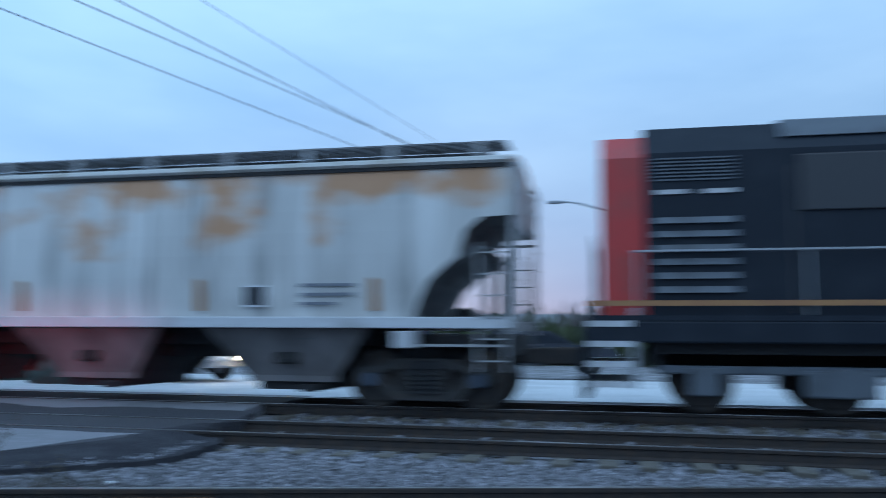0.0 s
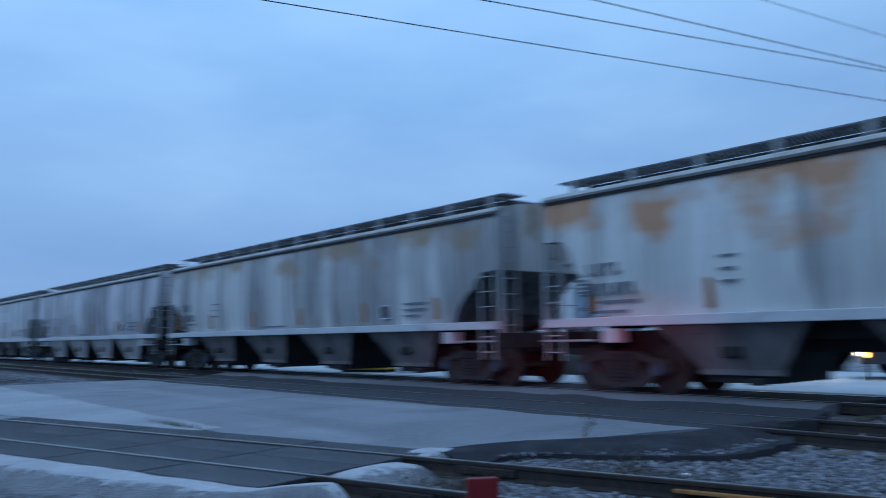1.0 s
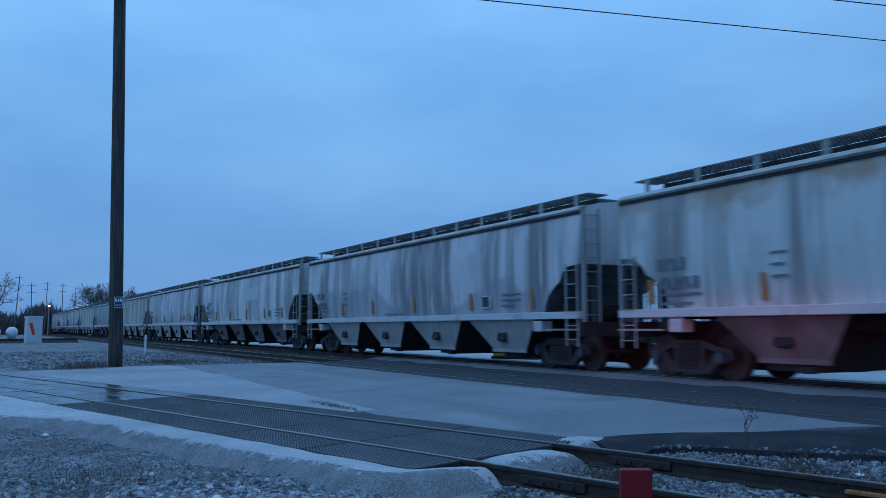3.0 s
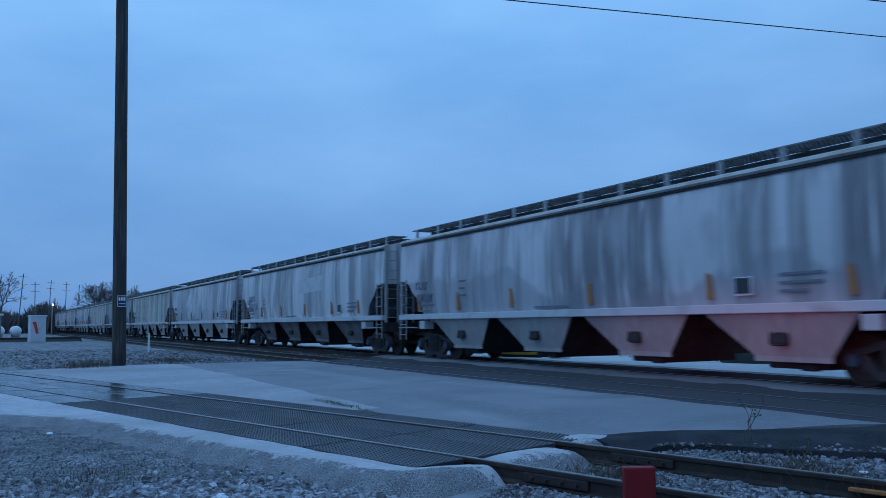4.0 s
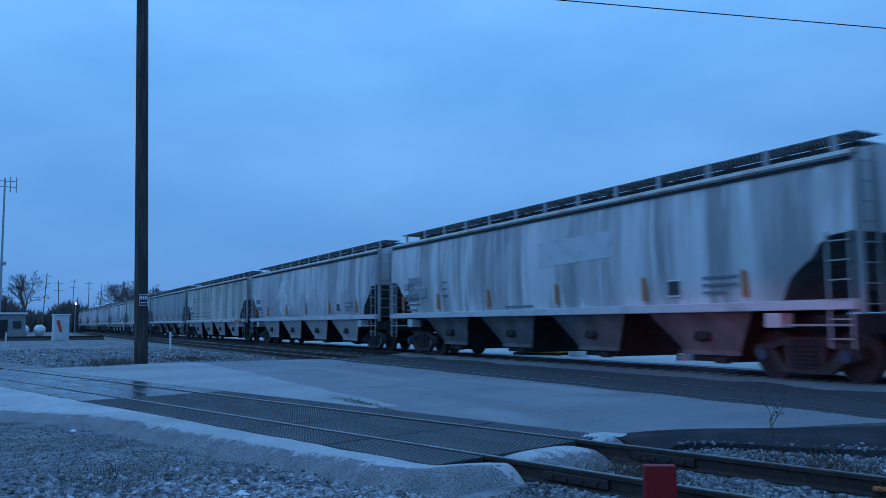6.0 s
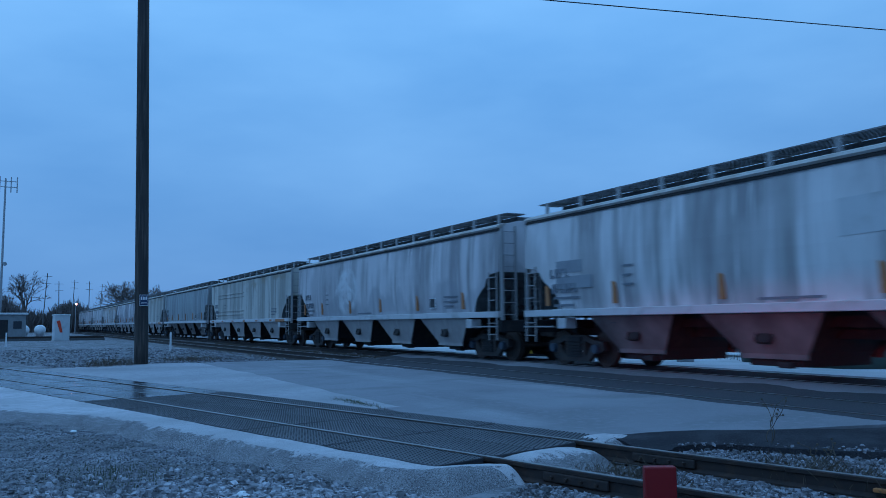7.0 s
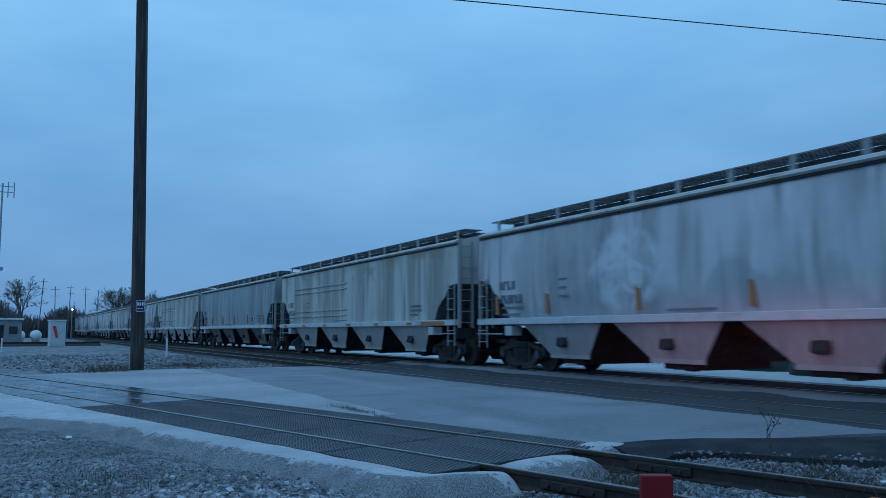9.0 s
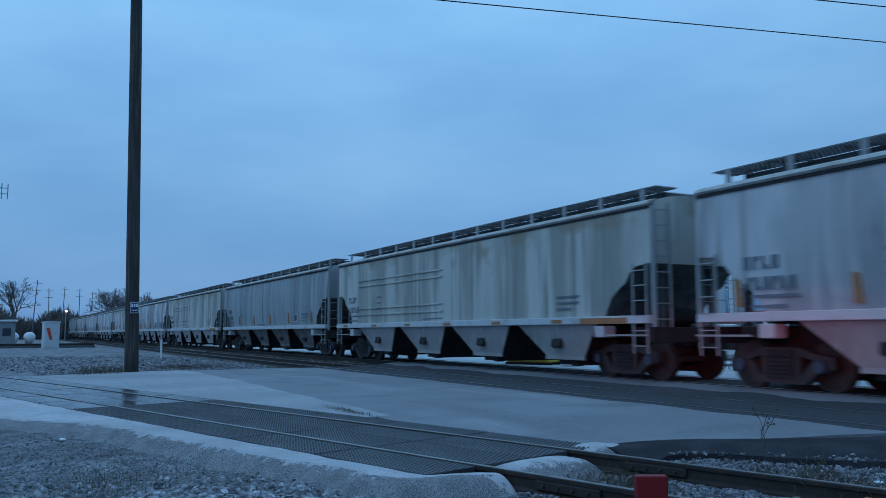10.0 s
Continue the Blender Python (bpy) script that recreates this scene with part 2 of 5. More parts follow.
LOCO_RED = material("red_locomotive_paint", (0.50, 0.035, 0.03), 0.45, grain=((2.0, (0.36, 0.05, 0.04), 0.5, 0.75, (1, 1, 1)),))
LOCO_TOP = material("grey_locomotive_roof", (0.10, 0.115, 0.135), 0.6, grain=((3.0, (0.055, 0.06, 0.07), 0.5, 0.75, (1, 1, 1)),))
GRAVEL = material("grey_gravel", (0.275, 0.265, 0.281), 0.9, grain=((34.0, (0.110, 0.107, 0.112), 0.42, 0.62, (1, 1, 1)), (90.0, (0.40, 0.395, 0.41), 0.52, 0.7, (1, 1, 1)), (0.55, (0.132, 0.122, 0.117), 0.42, 0.66, (1, 1, 1)), (1.3, (0.362, 0.350, 0.375), 0.48, 0.66, (1, 1, 1)), (4.0, (0.132, 0.128, 0.135), 0.5, 0.62, (1, 1, 1)), (11.0, (0.31, 0.305, 0.315), 0.56, 0.68, (1, 1, 1))), bump=1.0, bump_scale=45)
STONE = material("crushed_limestone", (0.33, 0.32, 0.345), 0.85, grain=((14.0, (0.15, 0.145, 0.155), 0.45, 0.62, (1, 1, 1)),), spread=0.65)
BALLAST = material("dark_ballast_stone", (0.225, 0.218, 0.24), 0.9, grain=((14.0, (0.10, 0.097, 0.103), 0.45, 0.62, (1, 1, 1)),), spread=0.65)
ASPHALT = material("worn_grey_asphalt", (0.270, 0.262, 0.284), 0.85, shine=0.3, grain=((0.35, (0.232, 0.223, 0.242), 0.42, 0.66, (1, 0.5, 1)), (1.0, (0.20, 0.193, 0.208), 0.50, 0.64, (0.10, 0.8, 1)), (0.8, (0.335, 0.325, 0.345), 0.52, 0.68, (0.14, 1.1, 1)), (60.0, (0.197, 0.191, 0.202), 0.5, 0.7, (1, 1, 1)), (1.1, (0.202, 0.198, 0.211), 0.5, 0.66, (1, 0.45, 1)), (9.0, (0.255, 0.247, 0.267), 0.52, 0.7, (1, 1, 1))), bump=0.25, bump_scale=70, gloss_patch=(0.4, 0.45, 0.65, 0.6))
PATCH = material("dark_asphalt_patch", (0.070, 0.068, 0.076), 0.9, shine=0.2, grain=((0.6, (0.081, 0.078, 0.085), 0.42, 0.66, (0.4, 1, 1)), (50.0, (0.051, 0.049, 0.052), 0.5, 0.7, (1, 1, 1))), bump=0.35, bump_scale=60)
CONCRETE = material("pale_concrete", (0.591, 0.562, 0.583), 0.85, grain=((0.7, (0.380, 0.363, 0.372), 0.42, 0.68, (1, 1, 1)), (5.0, (0.444, 0.419, 0.432), 0.5, 0.68, (1, 1, 1)), (80.0, (0.317, 0.302, 0.313), 0.52, 0.66, (1, 1, 1))), bump=0.5, bump_scale=80)
APRON = material("weathered_apron_concrete", (0.43, 0.41, 0.43), 0.85, grain=((0.5, (0.30, 0.29, 0.30), 0.42, 0.66, (1, 0.5, 1)), (4.0, (0.35, 0.33, 0.35), 0.5, 0.68, (1, 1, 1)), (70.0, (0.26, 0.25, 0.26), 0.52, 0.68, (1, 1, 1))), bump=0.4, bump_scale=70)
SHOULDER = material("crumbled_black_asphalt", (0.040, 0.038, 0.044), 0.95, shine=0.1, grain=((2.0, (0.062, 0.060, 0.067), 0.45, 0.68, (1, 1, 1)), (60.0, (0.081, 0.078, 0.085), 0.55, 0.7, (1, 1, 1))), bump=0.8, bump_scale=50)
GRIT = material("crumbled_concrete_edge", (0.365, 0.348, 0.361), 0.95, grain=((3.0, (0.244, 0.230, 0.237), 0.42, 0.64, (1, 1, 1)), (75.0, (0.110, 0.106, 0.112), 0.47, 0.60, (1, 1, 1)), (120.0, (0.682, 0.660, 0.697), 0.57, 0.66, (1, 1, 1))), bump=1.0, bump_scale=90)
RUBBER = material("wet_black_rubber", (0.048, 0.047, 0.055), 0.5, shine=0.45, grain=((0.8, (0.079, 0.076, 0.087), 0.45, 0.65, (1, 1, 1)), (50.0, (0.050, 0.048, 0.053), 0.5, 0.7, (1, 1, 1))), bump=0.15, bump_scale=60, gloss_patch=(0.5, 0.4, 0.6, 0.45))
WET_RUBBER = material("rain_wet_rubber", (0.050, 0.048, 0.055), 0.16, grain=((0.8, (0.086, 0.083, 0.095), 0.45, 0.65, (1, 1, 1)), (40.0, (0.036, 0.034, 0.039), 0.5, 0.7, (1, 1, 1))), bump=0.04, bump_scale=30, gloss_patch=(0.7, 0.42, 0.6, 0.34))
PALE = material("pale_washed_gravel", (0.60, 0.60, 0.61), 0.85, grain=((0.6, (0.48, 0.48, 0.48), 0.45, 0.7, (1, 1, 1)), (35.0, (0.45, 0.45, 0.45), 0.5, 0.7, (1, 1, 1))), bump=0.4, bump_scale=50)
RAIL_TOP = material("polished_rail_head", (0.36, 0.35, 0.36), 0.34, 0.9)
DULL_HEAD = material("dull_rail_head", (0.36, 0.35, 0.35), 0.35, 0.7, grain=((5.0, (0.16, 0.12, 0.10), 0.45, 0.7, (1, 1, 1)),))
RAIL = material("rusty_rail_web", (0.034, 0.026, 0.024), 0.75, 0.2, grain=((8.0, (0.06, 0.038, 0.028), 0.45, 0.7, (1, 1, 1)),), bump=0.2, bump_scale=30)
RUSTY_BAR = material("bright_rust_steel", (0.42, 0.17, 0.05), 0.8, grain=((9.0, (0.26, 0.10, 0.04), 0.45, 0.7, (1, 1, 1)),), bump=0.2)
TIE = material("weathered_tie_wood", (0.10, 0.085, 0.07), 0.85, grain=((3.0, (0.16, 0.14, 0.12), 0.45, 0.7, (1, 8, 8)),), bump=0.4, bump_scale=20)
POLE = material("creosoted_pole_wood", (0.04, 0.036, 0.035), 0.85, grain=((2.0, (0.10, 0.085, 0.075), 0.45, 0.68, (6, 6, 0.3)), (14.0, (0.03, 0.026, 0.024), 0.5, 0.7, (6, 6, 0.15))), bump=0.5, bump_scale=9, stretch_by=(6, 6, 0.2))
BARK = material("winter_bark", (0.06, 0.055, 0.05), 0.9, bump=0.3)
TWIG = material("bare_twigs", (0.135, 0.115, 0.11), 0.95)
GREY_POLE = material("silvered_pole_wood", (0.15, 0.14, 0.135), 0.9, grain=((2.0, (0.10, 0.092, 0.088), 0.45, 0.68, (6, 6, 0.3)),))
WEED = material("dry_brown_weeds", (0.10, 0.078, 0.055), 0.9, spread=0.3)
GRASS = material("dull_green_grass", (0.07, 0.085, 0.04), 0.9, spread=0.3)
RED_POST = material("bright_red_paint", (0.20, 0.0012, 0.005), 0.45, grain=((4.0, (0.14, 0.0015, 0.005), 0.5, 0.75, (1, 1, 1)),))
WIRE = material("black_cable", (0.03, 0.03, 0.03), 0.6)
SIGNBLUE = material("navy_sign_face", (0.015, 0.03, 0.09), 0.4)
CABINET = material("silver_cabinet_paint", (0.62, 0.64, 0.66), 0.4, 0.2, grain=((2.0, (0.5, 0.51, 0.53), 0.5, 0.75, (1, 1, 1)),))
ORANGE = material("orange_red_marking", (0.60, 0.06, 0.025), 0.5)
STEEL = material("galvanised_steel", (0.36, 0.37, 0.39), 0.45, 0.6)
SHED = material("grey_shed_siding", (0.25, 0.26, 0.27), 0.7, grain=((2.0, (0.2, 0.2, 0.21), 0.45, 0.7, (1, 1, 1)),))
SILO = material("white_silo_steel", (0.74, 0.74, 0.75), 0.45, grain=((1.0, (0.6, 0.6, 0.6), 0.5, 0.75, STREAK),))
BLUEWALL = material("pale_blue_siding", (0.42, 0.58, 0.72), 0.55, grain=((1.0, (0.36, 0.5, 0.64), 0.5, 0.75, (1, 1, 0.1)),))
BRICKWALL = material("tan_wall", (0.30, 0.27, 0.24), 0.85, grain=((2.0, (0.22, 0.2, 0.18), 0.45, 0.7, (1, 1, 1)),))
GLASS = material("dark_window_glass", (0.03, 0.035, 0.045), 0.08)
CARWHITE = material("white_car_paint", (0.70, 0.71, 0.73), 0.25)
CARDARK = material("dark_car_paint", (0.05, 0.055, 0.07), 0.25)
TYRE = material("tyre_rubber", (0.025, 0.025, 0.026), 0.8)
YELLOW = material("yellow_machine_paint", (0.62, 0.40, 0.03), 0.5, grain=((3.0, (0.45, 0.3, 0.05), 0.5, 0.75, (1, 1, 1)),))
DARKGREEN = material("dark_tarpaulin", (0.035, 0.05, 0.045), 0.8, bump=0.2)
RED_LIT = material("lit_red_lens", (0.5, 0.02, 0.01), 0.3, glow=(1.0, 0.10, 0.03), glow_power=9.0)
RED_DARK = material("unlit_red_lens", (0.12, 0.01, 0.01), 0.3)
HEADLAMP = material("lit_headlamp", (0.8, 0.8, 0.75), 0.3, glow=(1.0, 0.86, 0.64), glow_power=14.0)
AMBER = material("lit_amber_lamp", (0.8, 0.5, 0.1), 0.3, glow=(1.0, 0.48, 0.10), glow_power=4.0)
YARDLAMP = material("lit_yard_lamp", (0.9, 0.6, 0.55), 0.3, glow=(1.0, 0.42, 0.34), glow_power=9.0)


# ---- building helpers ----
def bm_box(bm, x0, x1, y0, y1, z0, z1, bevel=0.0):
    made = bmesh.ops.create_cube(bm, size=1.0)
    m = Matrix.Translation(((x0 + x1) / 2, (y0 + y1) / 2, (z0 + z1) / 2)) @ Matrix.Diagonal((x1 - x0, y1 - y0, z1 - z0, 1))
    bmesh.ops.transform(bm, matrix=m, verts=made["verts"])
    if bevel:
        edges = list({e for v in made["verts"] for e in v.link_edges})
        bmesh.ops.bevel(bm, geom=edges, offset=bevel, segments=2, affect="EDGES", profile=0.5)
    return bm


def bm_prism(bm, outline, low, high, axis="y"):
    """Pushes an outline of (a, b) through low..high along an axis: y takes (x, z), x takes (y, z), z takes (x, y)."""
    def at(a, b, c):
        return {"y": (a, c, b), "x": (c, a, b), "z": (a, b, c)}[axis]
    one = [bm.verts.new(at(a, b, low)) for a, b in outline]
    two = [bm.verts.new(at(a, b, high)) for a, b in outline]
    faces = [bm.faces.new(one), bm.faces.new(two[::-1])]
    for i in range(len(one)):
        j = (i + 1) % len(one)
        faces.append(bm.faces.new((one[i], two[i], two[j], one[j])))
    bmesh.ops.recalc_face_normals(bm, faces=faces)
    return bm


def bm_tube(bm, a, b, r0, r1=None, sides=8, caps=True):
    a, b = Vector(a), Vector(b)
    r1 = r0 if r1 is None else r1
    turn = (b - a).to_track_quat("Z", "Y").to_matrix().to_4x4()
    m = Matrix.Translation((a + b) / 2) @ turn
    bmesh.ops.create_cone(bm, cap_ends=caps, segments=sides, radius1=r0, radius2=r1, depth=(b - a).length, matrix=m)
    return bm


def bm_loft(bm, rings, closed=True):
    rows = [[bm.verts.new(p) for p in ring] for ring in rings]
    faces = []
    count = len(rows[0])
    for one, two in zip(rows, rows[1:]):
        for i in range(count if closed else count - 1):
            j = (i + 1) % count
            faces.append(bm.faces.new((one[i], one[j], two[j], two[i])))
    if closed:
        faces += [bm.faces.new(rows[0][::-1]), bm.faces.new(rows[-1])]
    bmesh.ops.recalc_face_normals(bm, faces=faces)
    return bm


def mesh_of(bm, mat, name, smooth=False):
    me = bpy.data.meshes.new(name)
    if smooth:
        for f in bm.faces:
            f.smooth = True
    bm.to_mesh(me)
    bm.free()
    if mat:
        me.materials.append(mat)
    return me


def part(name, shape, mat, parent, label="", at=None, smooth=False):
    """One mesh object under a thing or a part. shape: a bmesh, or a mesh that alike parts share."""
    me = shape if isinstance(shape, bpy.types.Mesh) else mesh_of(shape, mat, name, smooth)
    ob = new(name, me)
    ob.parent = parent
    if at is not None:
        ob.matrix_basis = at
    return tagged(ob, label)


def thing(name, label, category, group="", kind="", at=None, shape=None, mat=None, smooth=False):
    ob = new(name, mesh_of(shape, mat, name, smooth) if shape else None)
    if at is not None:
        ob.matrix_basis = at
    return tagged(ob, label, category, group, kind)


def box(*size, bevel=0.0):
    return bm_box(bmesh.new(), *size, bevel=bevel)


def tube(*ends, **more):
    return bm_tube(bmesh.new(), *ends, **more)


def prism(*args, **more):
    return bm_prism(bmesh.new(), *args, **more)


def smoothstep(a, b, v):
    v = min(1.0, max(0.0, (v - a) / (b - a)))
    return v * v * (3 - 2 * v)


# ---- plan ----
MAIN_Y, SECOND_Y, SECOND_Z = 13.95, 10.88, -0.13  # centre lines of the two main tracks, along x
GAUGE = 1.505                         # between rail head centres
SIDING_AT, SIDING_TURN = (-7.14, 4.946), 15.29   # a point on the siding's centre line, its direction in degrees
SIDING_Z = -0.205
ROAD_X = (-28.0, -6.15)


def siding_side(x, y):
    """Metres along the siding from its plan point, and to its far side."""
    a = radians(SIDING_TURN)
    dx, dy = x - SIDING_AT[0], y - SIDING_AT[1]
    return dx * math.cos(a) + dy * math.sin(a), -dx * math.sin(a) + dy * math.cos(a)


def siding_place(along, across):
    a = radians(SIDING_TURN)
    return SIDING_AT[0] + along * math.cos(a) - across * math.sin(a), SIDING_AT[1] + along * math.sin(a) + across * math.cos(a)


def rail_level(x, y):
    """The height of the rail heads hereabouts: the siding lies lowest, the main track highest."""
    _, across = siding_side(x, y)
    return SIDING_Z + (SECOND_Z - SIDING_Z) * smoothstep(1.2, 4.6, across) - SECOND_Z * smoothstep(11.8, 13.1, y)


def road_height(x, y):
    return rail_level(x, y) - 0.014


def shoulder_inner(y):
    return -7.65 + 1.5 * smoothstep(6.4, 9.6, y)


def shoulder_outer(y):
    return -7.0 + 1.85 * smoothstep(6.7, 8.6, y) - 0.8 * smoothstep(9.2, 11.8, y)


def land_height(x, y):
    """The open ground: low beside the main tracks, flush with the road on the lot, a little higher before the siding."""
    along, across = siding_side(x, y)
    z = rail_level(x, y) - 0.19
    z += 0.12 * (1 - smoothstep(-29.0, -27.0, x)) * (1 - smoothstep(7.0, 9.0, y))
    if across < -1.6:
        z += 0.05 * smoothstep(1.6, 3.0, -across)
    if -8.5 < x < 1.0 and across > 0.5:
        level = (1 - smoothstep(-6.0, -2.4, x)) * (1 - smoothstep(8.6, 9.8, y)) * smoothstep(0.9, 1.6, across)
        z += level * (road_height(x, y) - 0.15 - z)
    if abs(x) > 60 or y < -30 or y > 40:
        return z - 0.05
    return z + 0.02 * noise.noise((x * 0.6, y * 0.6, 0)) + 0.012 * noise.noise((x * 2.3, y * 2.3, 3))


def sheet(name, xs, ys, height, mat, label, category, drop=None):
    bm = bmesh.new()
    grid = [[bm.verts.new((x, y, height(x, y))) for y in ys] for x in xs]
    for i in range(len(xs) - 1):
        for j in range(len(ys) - 1):
            bm.faces.new((grid[i][j], grid[i + 1][j], grid[i + 1][j + 1], grid[i][j + 1]))
    return thing(name, label, category, kind="structure", shape=bm, mat=mat, smooth=True)


def steps(*stretches):
    out = []
    for low, high, count in stretches:
        out += [low + (high - low) * i / count for i in range(count)]
    return out + [stretches[-1][1]]


# ---- ground, road, tracks ----
sheet("ground", steps((-4000, -400, 6), (-400, -60, 10), (-60, -30, 30), (-30, -9, 70), (-9, 4, 90), (4, 12, 20), (12, 60, 16), (60, 4000, 8)),
      steps((-4000, -60, 6), (-60, -4, 20), (-4, 9, 90), (9, 14, 40), (14, 60, 24), (60, 4000, 8)),
      lambda x, y: land_height(x, y) - (0.06 if ROAD_X[0] + 0.5 < x < ROAD_X[1] - 0.8 and siding_side(x, y)[1] > 1.7 else 0.0), GRAVEL, "grey gravel and bare winter ground beside the tracks", "ground")


def ragged(v, seed, amount=0.25):
    return amount * noise.noise((v * 0.9, seed, 0.3)) + amount * 0.4 * noise.noise((v * 3.7, seed, 7.1))


def slab(name, outline_low, outline_high, a0, a1, count, height, mat, label, lift, axis="x", across=10, kind="structure", category="road"):
    """A surface between two edges, each a function of the run a; axis x runs along x."""
    bm = bmesh.new()
    rows = []
    for i in range(count + 1):
        a = a0 + (a1 - a0) * i / count
        low, high = outline_low(a), outline_high(a)
        row = []
        for j in range(across + 1):
            b = low + (high - low) * j / across
            x, y = (a, b) if axis == "x" else (b, a)
            row.append(bm.verts.new((x, y, height(x, y) + lift)))
        rows.append(row)
    for one, two in zip(rows, rows[1:]):
        for j in range(across):
            bm.faces.new((one[j], two[j], two[j + 1], one[j + 1]))
    bmesh.ops.recalc_face_normals(bm, faces=bm.faces)
    edge = [e for e in bm.edges if e.is_boundary]
    out = bmesh.ops.extrude_edge_only(bm, edges=edge)
    for v in out["geom"]:
        if isinstance(v, bmesh.types.BMVert):
            v.co.z -= 0.3
    return thing(name, label, category, kind=kind, shape=bm, mat=mat)


def siding_y(x, across):
    return SIDING_AT[1] + (x - SIDING_AT[0]) * math.tan(radians(SIDING_TURN)) + across / math.cos(radians(SIDING_TURN))


# asphalt from the siding to the far side of the main tracks
slab("road", lambda x: max(siding_y(x, 1.31), 5.2 + 1.3 * smoothstep(-8.0, -7.5, x) + 3.3 * smoothstep(-7.55, -6.1, x)), lambda x: 15.4, ROAD_X[0], ROAD_X[1] + 0.1, 120, road_height, ASPHALT,
     "worn grey asphalt road over the level crossing", 0.0, across=110)
slab("pavement", lambda x: siding_y(x, 1.33), lambda x: max(siding_y(x, 1.36), 5.45 + ragged(x, 4, 0.10)), -28.2, -11.9, 60, road_height, APRON,
     "pale concrete apron beyond the siding", 0.004, category="pavement")
slab("road_patch", lambda x: 9.82 + ragged(x, 5, 0.14), lambda x: 12.48 + ragged(x, 6, 0.16), ROAD_X[0], ROAD_X[1] + 0.3, 110, road_height, PATCH,
     "dark asphalt fill round the second track", 0.005)
slab("road_patch", lambda x: 13.26 + ragged(x, 7, 0.03), lambda x: 14.62 + ragged(x, 8, 0.03), ROAD_X[0], ROAD_X[1] + 0.3, 60, road_height, PATCH,
     "dark asphalt fill in the main track", 0.005)
slab("road_edge", lambda y: shoulder_inner(y) + ragged(y, 19, 0.12), lambda y: shoulder_outer(y) + 0.05 + ragged(y, 9, 0.35), 6.1, 12.3, 60,
     lambda x, y: road_height(x, y) - 0.07 * smoothstep(shoulder_inner(y) + 0.3, shoulder_outer(y), x), SHOULDER,
     "dark broken asphalt shoulder beside the road", 0.007, axis="y")


def rail_shape():
    return [(-0.065, -0.17), (0.065, -0.17), (0.065, -0.155), (0.012, -0.13), (0.010, -0.05), (0.034, -0.04), (0.036, -0.008), (0.026, 0.0), (-0.026, 0.0), (-0.036, -0.008), (-0.034, -0.04), (-0.010, -0.05), (-0.012, -0.13), (-0.065, -0.155)]


def rail_between(a, b, track, head=None):
    """One rail from a to b, its head polished."""
    a, b = Vector(a), Vector(b)
    run = (b - a)
    length = run.length
    turn = Matrix.Translation(a) @ Matrix.Rotation(math.atan2(run.y, run.x), 4, "Z")
    ob = part("rail", prism(rail_shape(), 0, length, axis="x"), RAIL, track, at=turn)
    part("rail_head", box(0, length, -0.027, 0.027, -0.001, 0.003), head or RAIL_TOP, ob, "worn running surface")
    return ob


def track_line(name, y, z, label, reach):
    ob = thing(name, label, "railway track", kind="structure")
    for side in (-1, 1):
        rail_between((-420, y + side * GAUGE / 2, z), (reach, y + side * GAUGE / 2, z), ob)
    return ob


main_track = track_line("main_track", MAIN_Y, 0.0, "straight main railway track with polished steel rails", 90)
second_track = track_line("second_track", SECOND_Y, SECOND_Z, "second railway track with polished steel rails", 90)
siding = thing("siding", "old siding track crossing the road at an angle", "railway track", kind="structure")
for side in (-1, 1):
    rail_between((*siding_place(-60, side * GAUGE / 2), SIDING_Z), (*siding_place(60, side * GAUGE / 2), SIDING_Z), siding, DULL_HEAD)


# ---- the train ----
PITCH, HALF, SPEED = 20.28, 9.44, 8.96
FIRST_END = -1.64                       # x of the leading car's front end at the start
SIDE_W = 1.6
SHARED = {}


def shared(key, make, mat, smooth=False):
    if key not in SHARED:
        SHARED[key] = mesh_of(make(), mat, key if isinstance(key, str) else key[0], smooth)
    return SHARED[key]


def side_y(z):
    """Half width of the bulging car side at a height."""
    return 1.50 + 0.10 * math.sin(math.pi * (z - 1.3) / 2.9)


LOW_CUT = [(7.86, 1.40), (7.98, 1.66), (8.12, 1.88), (8.42, 2.10), (8.60, 2.20), (8.75, 2.42), (8.98, 2.56), (9.44, 2.60)]
TALL_CUT = [(7.86, 1.40), (7.98, 1.75), (8.12, 2.02), (8.42, 2.28), (8.60, 2.40), (8.72, 2.82), (8.98, 3.02), (9.44, 3.04)]


def body_bm(flat, cut):
    stations = [(-x, z) for x, z in cut[::-1]] + [(x, 1.40) for x in (-6, -4, -2, 0, 2, 4, 6)] + cut
    rings = []
    for x, low in stations:
        ring = []
        heights = [low + (3.90 - low) * i / 7 for i in range(8)]
        for z in heights:
            ring.append((x, -(1.56 if flat else side_y(z)), z))
        ring += [(x, -1.40, 4.00), (x, -0.95, 4.12), (x, -0.4, 4.18), (x, 0.4, 4.18), (x, 0.95, 4.12), (x, 1.40, 4.00)]
        for z in heights[::-1]:
            ring.append((x, (1.56 if flat else side_y(z)), z))
        rings.append(ring)
    bm = bm_loft(bmesh.new(), rings)
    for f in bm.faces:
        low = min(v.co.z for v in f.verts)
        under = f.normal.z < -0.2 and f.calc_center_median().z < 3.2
        # index 1: roof, darker than the sides; index 2: down-facing faces, darker still
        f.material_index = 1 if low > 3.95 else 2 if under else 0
    return bm


